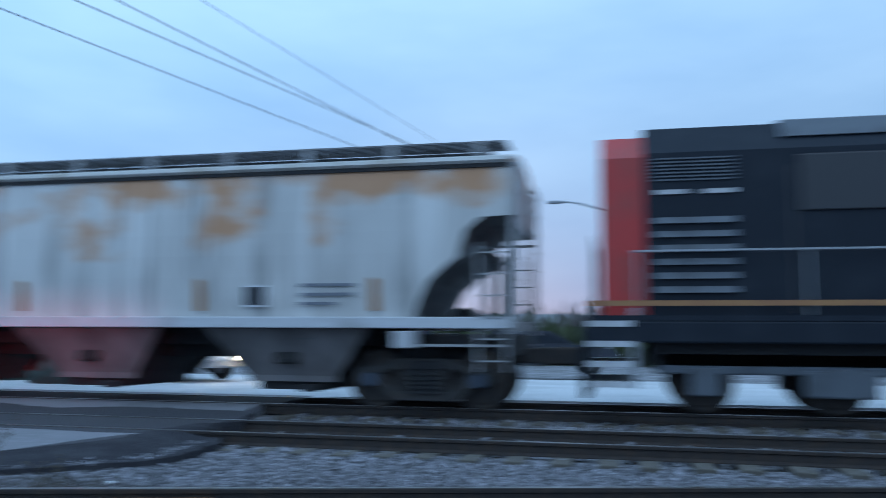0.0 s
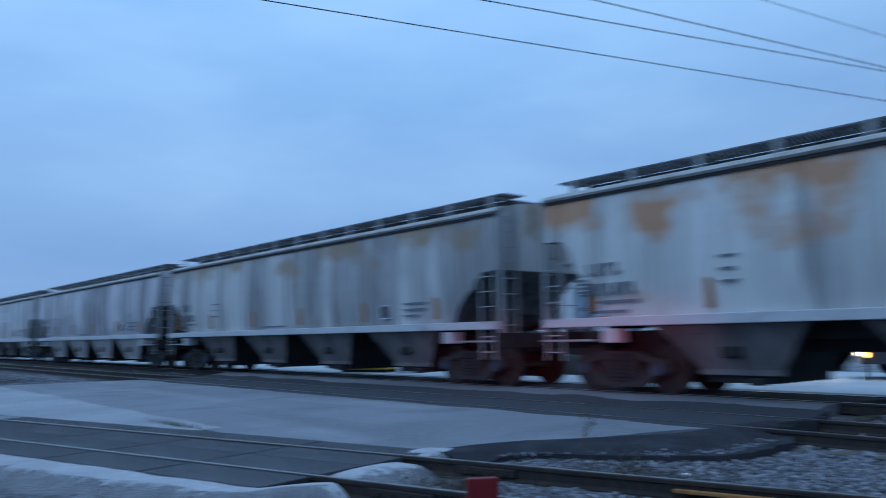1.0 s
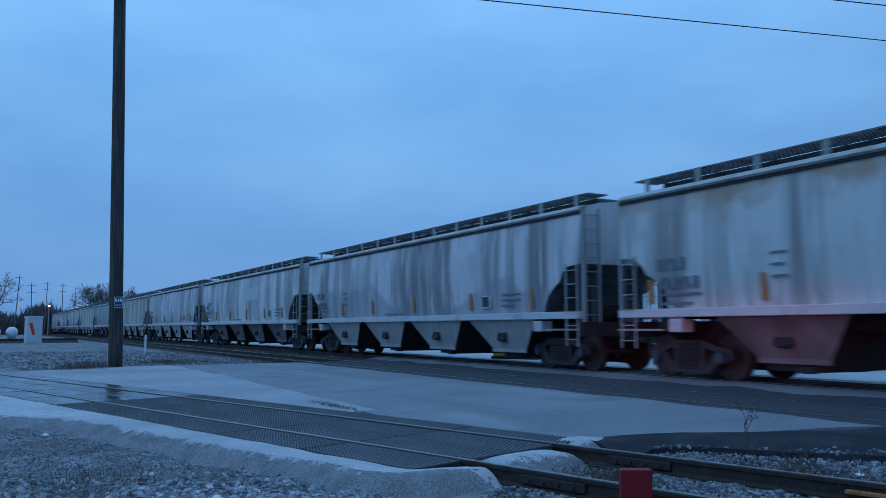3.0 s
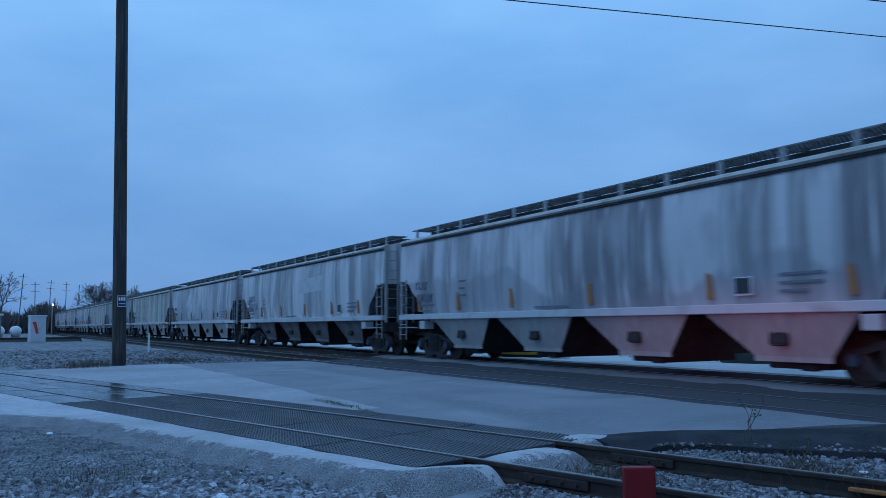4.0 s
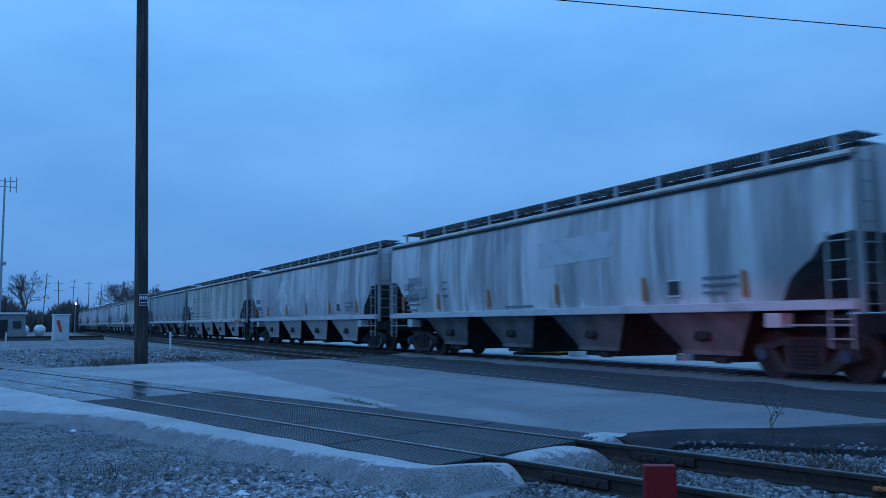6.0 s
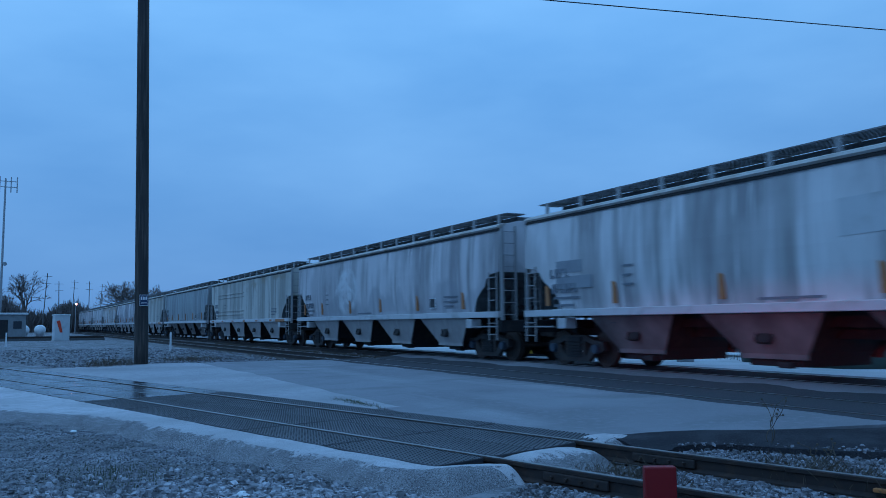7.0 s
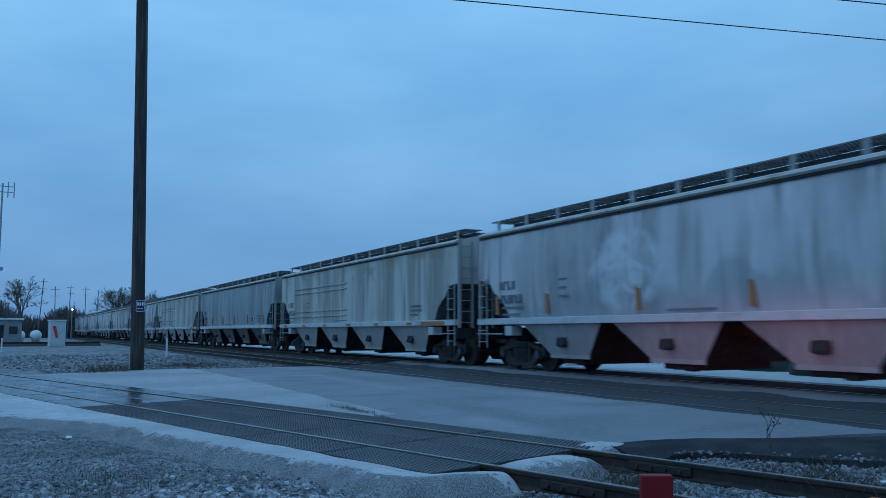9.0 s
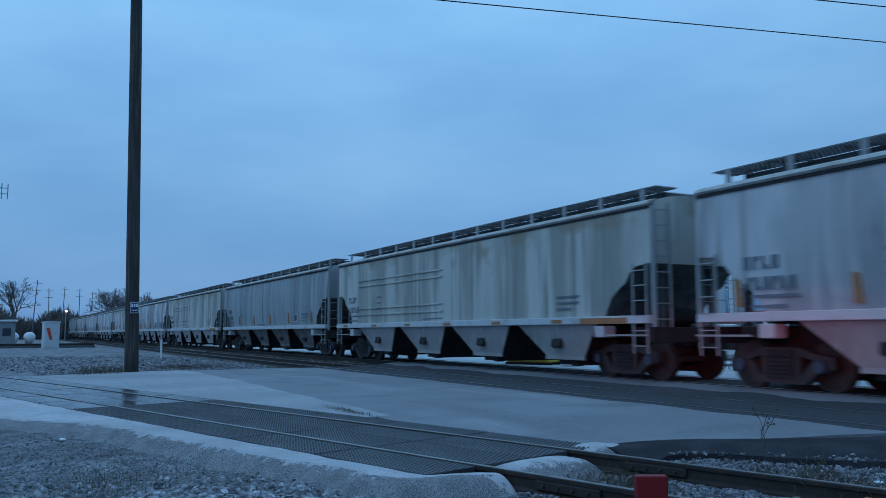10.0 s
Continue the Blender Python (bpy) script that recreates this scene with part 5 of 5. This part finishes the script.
# ---- beside the tracks, far off ----
def stake(x, y, z, high, label):
    thing("marker_stake", label, "marker stake", at=pose(x, y, z), shape=box(-0.045, 0.045, -0.045, 0.045, -0.1, high, bevel=0.015), mat=WHITE)


stake(-44.0, 7.15, -0.25, 1.0, "slim white marker stake in gravel beside the tracks")
stake(-60.0, -0.5, -0.3, 1.0, "white marker stake standing in the gravel lot")


def cabinet(x, y, z):
    ob = thing("signal_cabinet", "silver railway signal cabinet with an orange mark", "cabinet", at=pose(x, y, z, 0, 0, 10))
    part("housing", box(-0.55, 0.55, -0.6, 0.6, 0.15, 2.3, bevel=0.03), CABINET, ob)
    part("roof", box(-0.62, 0.62, -0.66, 0.66, 2.3, 2.42, bevel=0.03), CABINET, ob)
    part("door", box(0.552, 0.575, -0.52, -0.01, 0.3, 2.2, bevel=0.01), CABINET, ob)
    part("door", box(0.552, 0.575, 0.01, 0.52, 0.3, 2.2, bevel=0.01), CABINET, ob)
    part("warning_mark", prism([(-0.5, 1.85), (-0.22, 1.9), (0.02, 0.85), (-0.2, 0.85)], 0.58, 0.59, axis="x"), ORANGE, ob, "orange-red stripe")
    part("plinth", box(-0.6, 0.6, -0.65, 0.65, -0.1, 0.15), CONCRETE, ob)


cabinet(-79.0, 3.55, -0.3)


def gas_tank(x, y):
    ob = thing("gas_tank", "white rounded gas tank on low supports", "tank", "gas tanks", at=pose(x, y, -0.2, 0, 0, 2))
    bm = bmesh.new()
    bmesh.ops.create_uvsphere(bm, u_segments=20, v_segments=12, radius=0.62)
    for v in bm.verts:
        v.co.x += 1.1 * (1 if v.co.x > 0.01 else -1 if v.co.x < -0.01 else 0)
        v.co.z += 0.85
    part("vessel", bm, WHITE, ob, smooth=True)
    for s in (-1, 1):
        part("saddle", box(s * 0.8 - 0.1, s * 0.8 + 0.1, -0.4, 0.4, 0, 0.5), CONCRETE, ob)


gas_tank(-112, 2.7)
gas_tank(-112, 0.9)


def shed(x, y):
    ob = thing("shed", "low grey flat-roofed shed in the gravel lot", "shed", at=pose(x, y, -0.25))
    part("wall", box(-2, 2, -1.5, 1.5, 0, 2.6, bevel=0.02), SHED, ob)
    part("roof", box(-2.2, 2.2, -1.7, 1.7, 2.6, 2.8, bevel=0.03), WHITE, ob)
    part("door", box(2.0, 2.04, -1.1, -0.2, 0, 2.05), UNDER, ob)
    part("window", box(2.0, 2.04, 0.3, 1.1, 1.1, 1.9), GLASS, ob)


shed(-100, -0.5)


def radio_mast(x, y, high):
    ob = thing("radio_mast", "slender steel mast with antennas at its top", "mast", at=pose(x, y, -0.3))
    part("shaft", tube((0, 0, 0), (0, 0, high), 0.16, 0.10, sides=8), STEEL, ob)
    for z in (high - 0.4, high - 1.1):
        part("antenna_arm", shared("antenna_arm", lambda: box(-0.05, 0.05, -1.3, 1.3, 0, 0.08), STEEL), STEEL, ob, at=pose(0, 0, z))
    for y2 in (-1.25, -0.6, 0.6, 1.25):
        part("antenna", shared("antenna", lambda: tube((0, 0, -1.3), (0, 0, 0.6), 0.06, sides=6), STEEL), STEEL, ob, at=pose(0, y2, high - 0.4))
    part("dish", tube((0.2, 0.3, high * 0.46), (0.5, 0.3, high * 0.46), 0.16, 0.24, sides=12), STEEL, ob)


radio_mast(-110, -1.7, 19.2)


def line_pole(x, y, high):
    ob = thing("line_pole", "distant wooden power-line pole with crossarms", "utility pole", "distant power-line poles", at=pose(x, y, -0.3, random.uniform(-3.5, 2.0), 0, 0))
    part("shaft", tube((0, 0, 0), (0, 0, high), 0.09, 0.065, sides=7), GREY_POLE, ob)
    for z in (high - 0.5, high - 1.7):
        part("crossarm", shared("crossarm", lambda: box(-0.03, 0.03, -0.7, 0.7, -0.03, 0.03), GREY_POLE), GREY_POLE, ob, at=pose(0, 0, z))


for x, y, h in ((-150, 3.85, 10.2), (-160, 6.85, 9.4), (-185, 10.2, 11.0), (-185, 13.5, 10.7), (-200, 16.8, 10.9)):
    line_pole(x, y, h)


def bare_tree(x, y, high, spread, seed, label):
    """A leafless tree: trunk, limbs that fork, and a haze of twigs."""
    rng = random.Random(seed)
    ob = thing("bare_tree", label, "tree", "bare winter trees", at=pose(x, y, -0.3))
    trunk_bm, limb_bm = bmesh.new(), bmesh.new()

    def grow(p, way, length, radius, depth):
        q = p + way * length
        bm_tube(trunk_bm if depth == 0 else limb_bm, p, q, radius, radius * 0.68, sides=7 if depth < 2 else 4 if depth < 4 else 3, caps=False)
        if depth >= 6:
            return
        for _ in range(3):
            turn = Vector((rng.gauss(0, 1), rng.gauss(0, 1), rng.gauss(0.25, 0.6))).normalized()
            grow(p.lerp(q, rng.uniform(0.7, 1.0)), (way + turn * spread).normalized(), length * rng.uniform(0.62, 0.82), max(radius * 0.6, 0.026), depth + 1)

    grow(Vector((0, 0, 0)), Vector((0, 0, 1)), high * 0.27, high * 0.022, 0)
    part("trunk", trunk_bm, BARK, ob)
    part("crown", limb_bm, TWIG, ob, "dense haze of bare branches")


for k, (x, y, h, s) in enumerate(((-150, 16.0, 12.5, 0.85), (-154, 21.5, 11.5, 0.85), (-165, 1.4, 13.6, 0.62), (-170, -2.6, 12.0, 0.7), (-151, 18.2, 11.0, 0.85), (-185, 8.0, 8.5, 0.7), (-190, 32.0, 9.5, 0.8), (-175, -14.0, 12.0, 0.7))):
    bare_tree(x, y, h, s, 20 + k, "leafless spreading tree on the horizon")


def brush(name, label, cx, cy, lx, ly, high, count, seed):
    """A far thicket of twigs and small clumps."""
    rng = random.Random(seed)
    bm = bmesh.new()
    for _ in range(count):
        x, y = cx + rng.uniform(-lx, lx), cy + rng.uniform(-ly, ly)
        h = high * (0.62 + 0.55 * noise.noise((x * 0.05, y * 0.09, seed)) + 0.25 * noise.noise((x * 0.2, y * 0.4, seed))) * rng.uniform(0.7, 1.1)
        for _ in range(5):
            tip = Vector((x + rng.gauss(0, 1.0), y + rng.gauss(0, 1.0), h * rng.uniform(0.5, 1.05)))
            side = Vector((rng.gauss(0, 0.05), rng.gauss(0, 0.05), 0))
            base = Vector((x + rng.gauss(0, 0.5), y + rng.gauss(0, 0.5), -0.3))
            mid = base.lerp(tip, 0.6) + side * 3
            bm.faces.new([bm.verts.new(p) for p in (base - side, base + side, mid + side * 2.5, tip, mid - side * 2.5)])
    return thing(name, label, "thicket", kind="stuff", shape=bm, mat=TWIG)


brush("far_thicket", "dark leafless thicket along the horizon", -205, -5, 8, 45, 9.0, 8200, 3)
brush("far_thicket", "dark leafless thicket beyond the tracks", -230, 60, 30, 40, 6.0, 2200, 4)
brush("far_thicket", "dark thicket beyond the far street", -8, 85, 30, 5, 6.0, 900, 5)
brush("far_thicket", "low dull green hedge along the far street", 0, 47, 15, 2, 3.0, 700, 6).data.materials[0] = GRASS


# ---- beyond the main tracks ----
slab("far_street", lambda x: 15.32 + 0.7 * smoothstep(-6.5, -4.5, x) + 0.7 * (1 - smoothstep(-30.0, -27.0, x)) + ragged(x, 11, 0.12), lambda x: 24.5 + ragged(x, 12, 0.3), -75, 60, 120, lambda x, y: -0.05, PALE,
     "pale concrete street along the far side of the tracks", 0.0, category="road")


def yard_lamp(x, y, high, label):
    ob = thing("yard_lamp", label, "street lamp", "lit lamps", at=pose(x, y, -0.3))
    part("pole", tube((0, 0, 0), (0, 0, high), 0.10, 0.07, sides=8), STEEL, ob)
    part("arm", tube((0, 0, high), (0.9, 0, high + 0.2), 0.04, sides=6), STEEL, ob)
    bm = bmesh.new()
    bmesh.ops.create_uvsphere(bm, u_segments=14, v_segments=8, radius=0.17)
    head = part("head", box(0.7, 1.3, -0.2, 0.2, high + 0.12, high + 0.3, bevel=0.04), STEEL, ob)
    part("bulb", bm, YARDLAMP, head, "glowing warm bulb", at=pose(1.0, 0, high - 0.1))


yard_lamp(-172, 10.2, 5.7, "lit yard lamp on a pole beside the tracks")


def street_lamp(x, y, turn):
    ob = thing("street_lamp", "tall steel street lamp with a curved arm", "street lamp", at=pose(x, y, -0.1, 0, 0, turn))
    part("pole", tube((0, 0, 0), (0, 0, 7.6), 0.11, 0.07, sides=10), STEEL, ob)
    bm = bmesh.new()
    pts = [Vector((-2.2 * i / 8, 0, 7.5 + 0.55 * math.sin(math.pi * 0.5 * i / 8))) for i in range(9)]
    for p, q in zip(pts, pts[1:]):
        bm_tube(bm, p, q, 0.045, sides=6)
    part("arm", bm, STEEL, ob)
    part("head", box(-2.9, -2.15, -0.14, 0.14, 7.97, 8.12, bevel=0.04), STEEL, ob)


street_lamp(-0.6, 40, 0)
for x, y, h in ((-5.5, 41.2, 10.5), (2.8, 56, 10.0)):
    p = thing("line_pole", "wooden power pole beyond the far street", "utility pole", at=pose(x, y, -0.2))
    part("shaft", tube((0, 0, 0), (0, 0, h), 0.17, 0.12, sides=9), POLE, p)
    for z in (h - 1.6, h - 2.6, h - 4.4):
        part("crossarm", shared("crossarm_x", lambda: box(-1.3, 1.3, -0.07, 0.07, -0.06, 0.06), POLE), POLE, p, at=pose(0, 0, z))


def vehicle(name, label, x, y, turn, paint, length, high, bed, lit):
    """A car or pickup: body, cabin, glass, wheels, lamps. Its front is at +x."""
    ob = thing(name, label, "vehicle", "vehicles beyond the tracks", at=pose(x, y, -0.02, 0, 0, turn))
    half, w = length / 2, 0.92
    part("body", prism([(-half, 0.35), (-half, 0.92), (-half + 0.1, 1.0), (half - 1.25, 1.0), (half - 0.1, 0.86), (half, 0.72), (half, 0.35)], -w, w), paint, ob)
    back = -half + (1.9 if bed else 0.35)
    cabin = part("cabin", prism([(back, 0.98), (back + 0.25, high), (half - 2.2, high), (half - 1.35, 0.98)], -w + 0.1, w - 0.1), paint, ob)
    for s in (-1, 1):
        part("side_glass", prism([(back + 0.2, 1.05), (back + 0.34, high - 0.09), (half - 2.22, high - 0.09), (half - 1.6, 1.05)], s * (w - 0.095) - 0.004, s * (w - 0.095) + 0.004), GLASS, cabin)
    part("windscreen", prism([(half - 1.40, 1.03), (half - 2.12, high - 0.06), (half - 2.10, high - 0.06), (half - 1.36, 1.03)], -w + 0.2, w - 0.2), GLASS, cabin)
    for wx in (-half + 0.85, half - 0.9):
        for s in (-1, 1):
            wheel = part("wheel", shared("car_tyre", lambda: tube((0, -0.11, 0), (0, 0.11, 0), 0.34, sides=20), TYRE), TYRE, ob, at=pose(wx, s * (w - 0.08), 0.34))
            part("rim", shared("car_rim", lambda: tube((0, -0.12, 0), (0, 0.12, 0), 0.19, sides=14), STEEL), STEEL, wheel)
    for s in (-1, 1):
        m = HEADLAMP if lit else WHITE
        part("headlamp", shared(("headlamp", lit), lambda: box(-0.03, 0.02, -0.17, 0.17, -0.08, 0.08, bevel=0.02), m), m, ob, "lit headlamp" if lit else "headlamp", at=pose(half + 0.012, s * 0.66, 0.64))
        part("tail_lamp", shared("tail_lamp", lambda: box(-0.02, 0.03, -0.1, 0.1, -0.12, 0.12, bevel=0.02), RED_DARK), RED_DARK, ob, at=pose(-half, s * 0.76, 0.8))
    part("bumper", box(half - 0.05, half + 0.08, -0.85, 0.85, 0.36, 0.55, bevel=0.03), STEEL, ob)
    return ob


vehicle("pickup_truck", "white pickup truck with lit headlamps waiting at the crossing", -12.9, 21.1, -25, CARWHITE, 5.3, 1.72, True, True)
vehicle("car", "dark car with lit headlamps waiting beyond the tracks", -7.2, 22.4, -150, CARDARK, 4.6, 1.45, False, True)
vehicle("car", "white parked car beyond the tracks", -20.4, 21.9, 14, CARWHITE, 4.5, 1.45, False, False)
vehicle("car", "silver parked car beside the far street", -14.9, 25.6, 12, CABINET, 4.6, 1.5, False, False)
vehicle("car", "dark parked car beside the far street", -2.5, 27.5, 8, CARDARK, 4.6, 1.45, False, False)
vehicle("pickup_truck", "pale pickup truck parked beyond the far street", -26.5, 31.0, 15, CARWHITE, 5.3, 1.75, True, False)

beacon = thing("amber_beacon", "amber lit lamp on a short dark stand beyond the street", "lamp", at=pose(-8.6, 20.4, -0.1))
part("stand", box(-0.02, 0.02, -0.02, 0.02, 0.0, 0.6), UNDER, beacon)
part("lamp", box(-0.06, 0.06, -0.06, 0.06, 0.60, 0.71, bevel=0.02), AMBER, beacon, "glowing amber lens")


def roller(x, y):
    ob = thing("yellow_skid", "low yellow machine skid beyond the tracks", "machine", at=pose(x, y, -0.1, 0, 0, 20))
    part("deck", box(-0.9, 0.9, -0.4, 0.4, 0.14, 0.42, bevel=0.04), YELLOW, ob)
    part("hood", box(-0.8, -0.1, -0.35, 0.35, 0.42, 0.56, bevel=0.05), YELLOW, ob)
    for s in (-1, 1):
        part("runner", box(-1.0, 1.0, s * 0.32 - 0.06, s * 0.32 + 0.06, 0, 0.14, bevel=0.02), UNDER, ob)


roller(-24.2, 16.7)


def pile(x, y, label, mat, r, h):
    bm = bmesh.new()
    bmesh.ops.create_icosphere(bm, subdivisions=3, radius=1)
    for v in bm.verts:
        v.co = Vector((v.co.x * r, v.co.y * r * 0.8, max(v.co.z, -0.1) * h)) * (1 + 0.15 * noise.noise(v.co * 2.2))
    thing("covered_mound", label, "heap", at=pose(x, y, -0.1), shape=bm, mat=mat, smooth=True)


pile(-22.3, 16.9, "small white tarpaulin heap beyond the tracks", WHITE, 0.42, 0.55)
pile(-16.6, 19.6, "dark green tarpaulin heap beside the far street", DARKGREEN, 1.0, 0.9)
pile(-13.9, 18.9, "dark green tarpaulin heap beside the far street", DARKGREEN, 1.3, 0.95)
for x, y in ((-19.5, 20.5), (-15.0, 20.2), (-30.0, 21.0)):
    stake(x, y, -0.1, 1.0, "pale post beside the far street")


# ---- works across the street ----
def works():
    ob = thing("factory_building", "long works building with pale blue wall and ribbed grey top", "building", at=pose(0, 0, -0.1))
    part("lower_wall", box(-58, -24, 50, 62, 0, 4.4, bevel=0.03), BLUEWALL, ob, "pale blue siding")
    part("upper_wall", box(-56, -27, 51, 61, 4.4, 6.4, bevel=0.03), SHED, ob)
    for i in range(6):
        part("wall_rib", shared("wall_rib", lambda: box(-56.05, -26.95, 50.9, 51.02, 0, 0.12), WHITE), WHITE, ob, at=pose(0, 0, 4.5 + i * 0.32))
    part("red_trim", box(-58.02, -23.98, 49.94, 50.0, 2.5, 2.72), ORANGE, ob, "thin red stripe")
    for i in range(10):
        win = part("window", shared("works_window", lambda: box(0, 1.5, 49.95, 50.02, 1.1, 2.2), GLASS), GLASS, ob, at=pose(-56 + i * 3.2, 0, 0))
        part("window_frame", shared("works_frame", lambda: bm_box(box(-0.06, 1.56, 49.92, 50.0, 2.2, 2.28), -0.06, 1.56, 49.92, 50.0, 1.02, 1.1), WHITE), WHITE, win)
    part("roof", box(-56.3, -26.7, 50.7, 61.3, 6.4, 6.65), STEEL, ob)


works()


def silo(x, y, r, high, label):
    ob = thing("silo", label, "silo", "white silos", at=pose(x, y, -0.1))
    part("shell", tube((0, 0, 0), (0, 0, high), r, sides=28), SILO, ob)
    part("cone", tube((0, 0, high), (0, 0, high + r * 0.45), r * 1.02, 0.15, sides=28), SILO, ob)
    for i in range(int(high / 1.3)):
        part("hoop", shared(("hoop", r), lambda: tube((0, 0, 0), (0, 0, 0.07), r + 0.03, sides=28), STEEL), STEEL, ob, at=pose(0, 0, 0.9 + i * 1.3))
    part("ladder", shared(("silo_ladder", high), lambda: ladder_bm(0.3, high, 0.45, int(high / 0.4)), STEEL), STEEL, ob, at=pose(0, -r - 0.08, 0))


for x, y, r, h in ((-26.6, 46.5, 1.5, 7.4), (-29.5, 47.0, 1.3, 6.0), (-32.6, 47.5, 2.2, 4.6), (-45.2, 47.5, 1.2, 6.4), (-48.4, 47.5, 1.6, 4.6), (-41.6, 46.8, 0.8, 5.2)):
    silo(x, y, r, h, "white cylindrical silo in front of the works")


def plain_house(x, y, w, d, h, mat, label):
    ob = thing("building", label, "building", "buildings beyond the street", at=pose(x, y, -0.1))
    part("wall", box(-w / 2, w / 2, -d / 2, d / 2, 0, h, bevel=0.02), mat, ob)
    part("roof", prism([(-d / 2 - 0.3, h), (0, h + 1.6), (d / 2 + 0.3, h)], -w / 2 - 0.3, w / 2 + 0.3, axis="x"), SHED, ob)
    for i in range(int(w / 2.5)):
        win = part("window", shared("house_window", lambda: box(-0.5, 0.5, -0.04, 0.03, 1.0, 2.2), GLASS), GLASS, ob, at=pose(-w / 2 + 1.3 + i * 2.5, -d / 2, 0))
        part("window_frame", shared("house_frame", lambda: bm_box(box(-0.58, 0.58, -0.06, 0.0, 2.2, 2.3), -0.58, 0.58, -0.08, 0.0, 0.9, 1.0), WHITE), WHITE, win)


plain_house(-9, 92, 14, 8, 2.6, BRICKWALL, "low tan building beyond the far street")
plain_house(14, 84, 10, 8, 2.6, SHED, "low grey building beyond the far street")


# ---- a track that crosses far down the line ----
crossing_line = thing("far_track", "distant railway track crossing the lot on dark ballast", "railway track", kind="structure")
part("ballast_bed", prism([(-86.6, -0.35), (-86.0, -0.02), (-83.0, -0.02), (-82.4, -0.35)], -60, 7.5), UNDER, crossing_line, "dark ballast bed")
for x in (-85.25, -83.75):
    part("rail", box(x - 0.035, x + 0.035, -60, 7.5, -0.02, 0.15), RAIL, crossing_line)


# ---- what moves ----
def motions():
    for car, start in TRAIN:
        walk(car, [(t, pose(start + SPEED * t, MAIN_Y, 0)) for t in (0.0, 5.0, 10.0)])
    turn = math.degrees(SPEED / 0.457)
    for wheels, ax in WHEELS:
        z = wheels.matrix_basis.translation.z
        walk(wheels, [(k / 15, pose(ax, 0, z, 0, turn * k / 15, 0)) for k in range(151)])


motions()
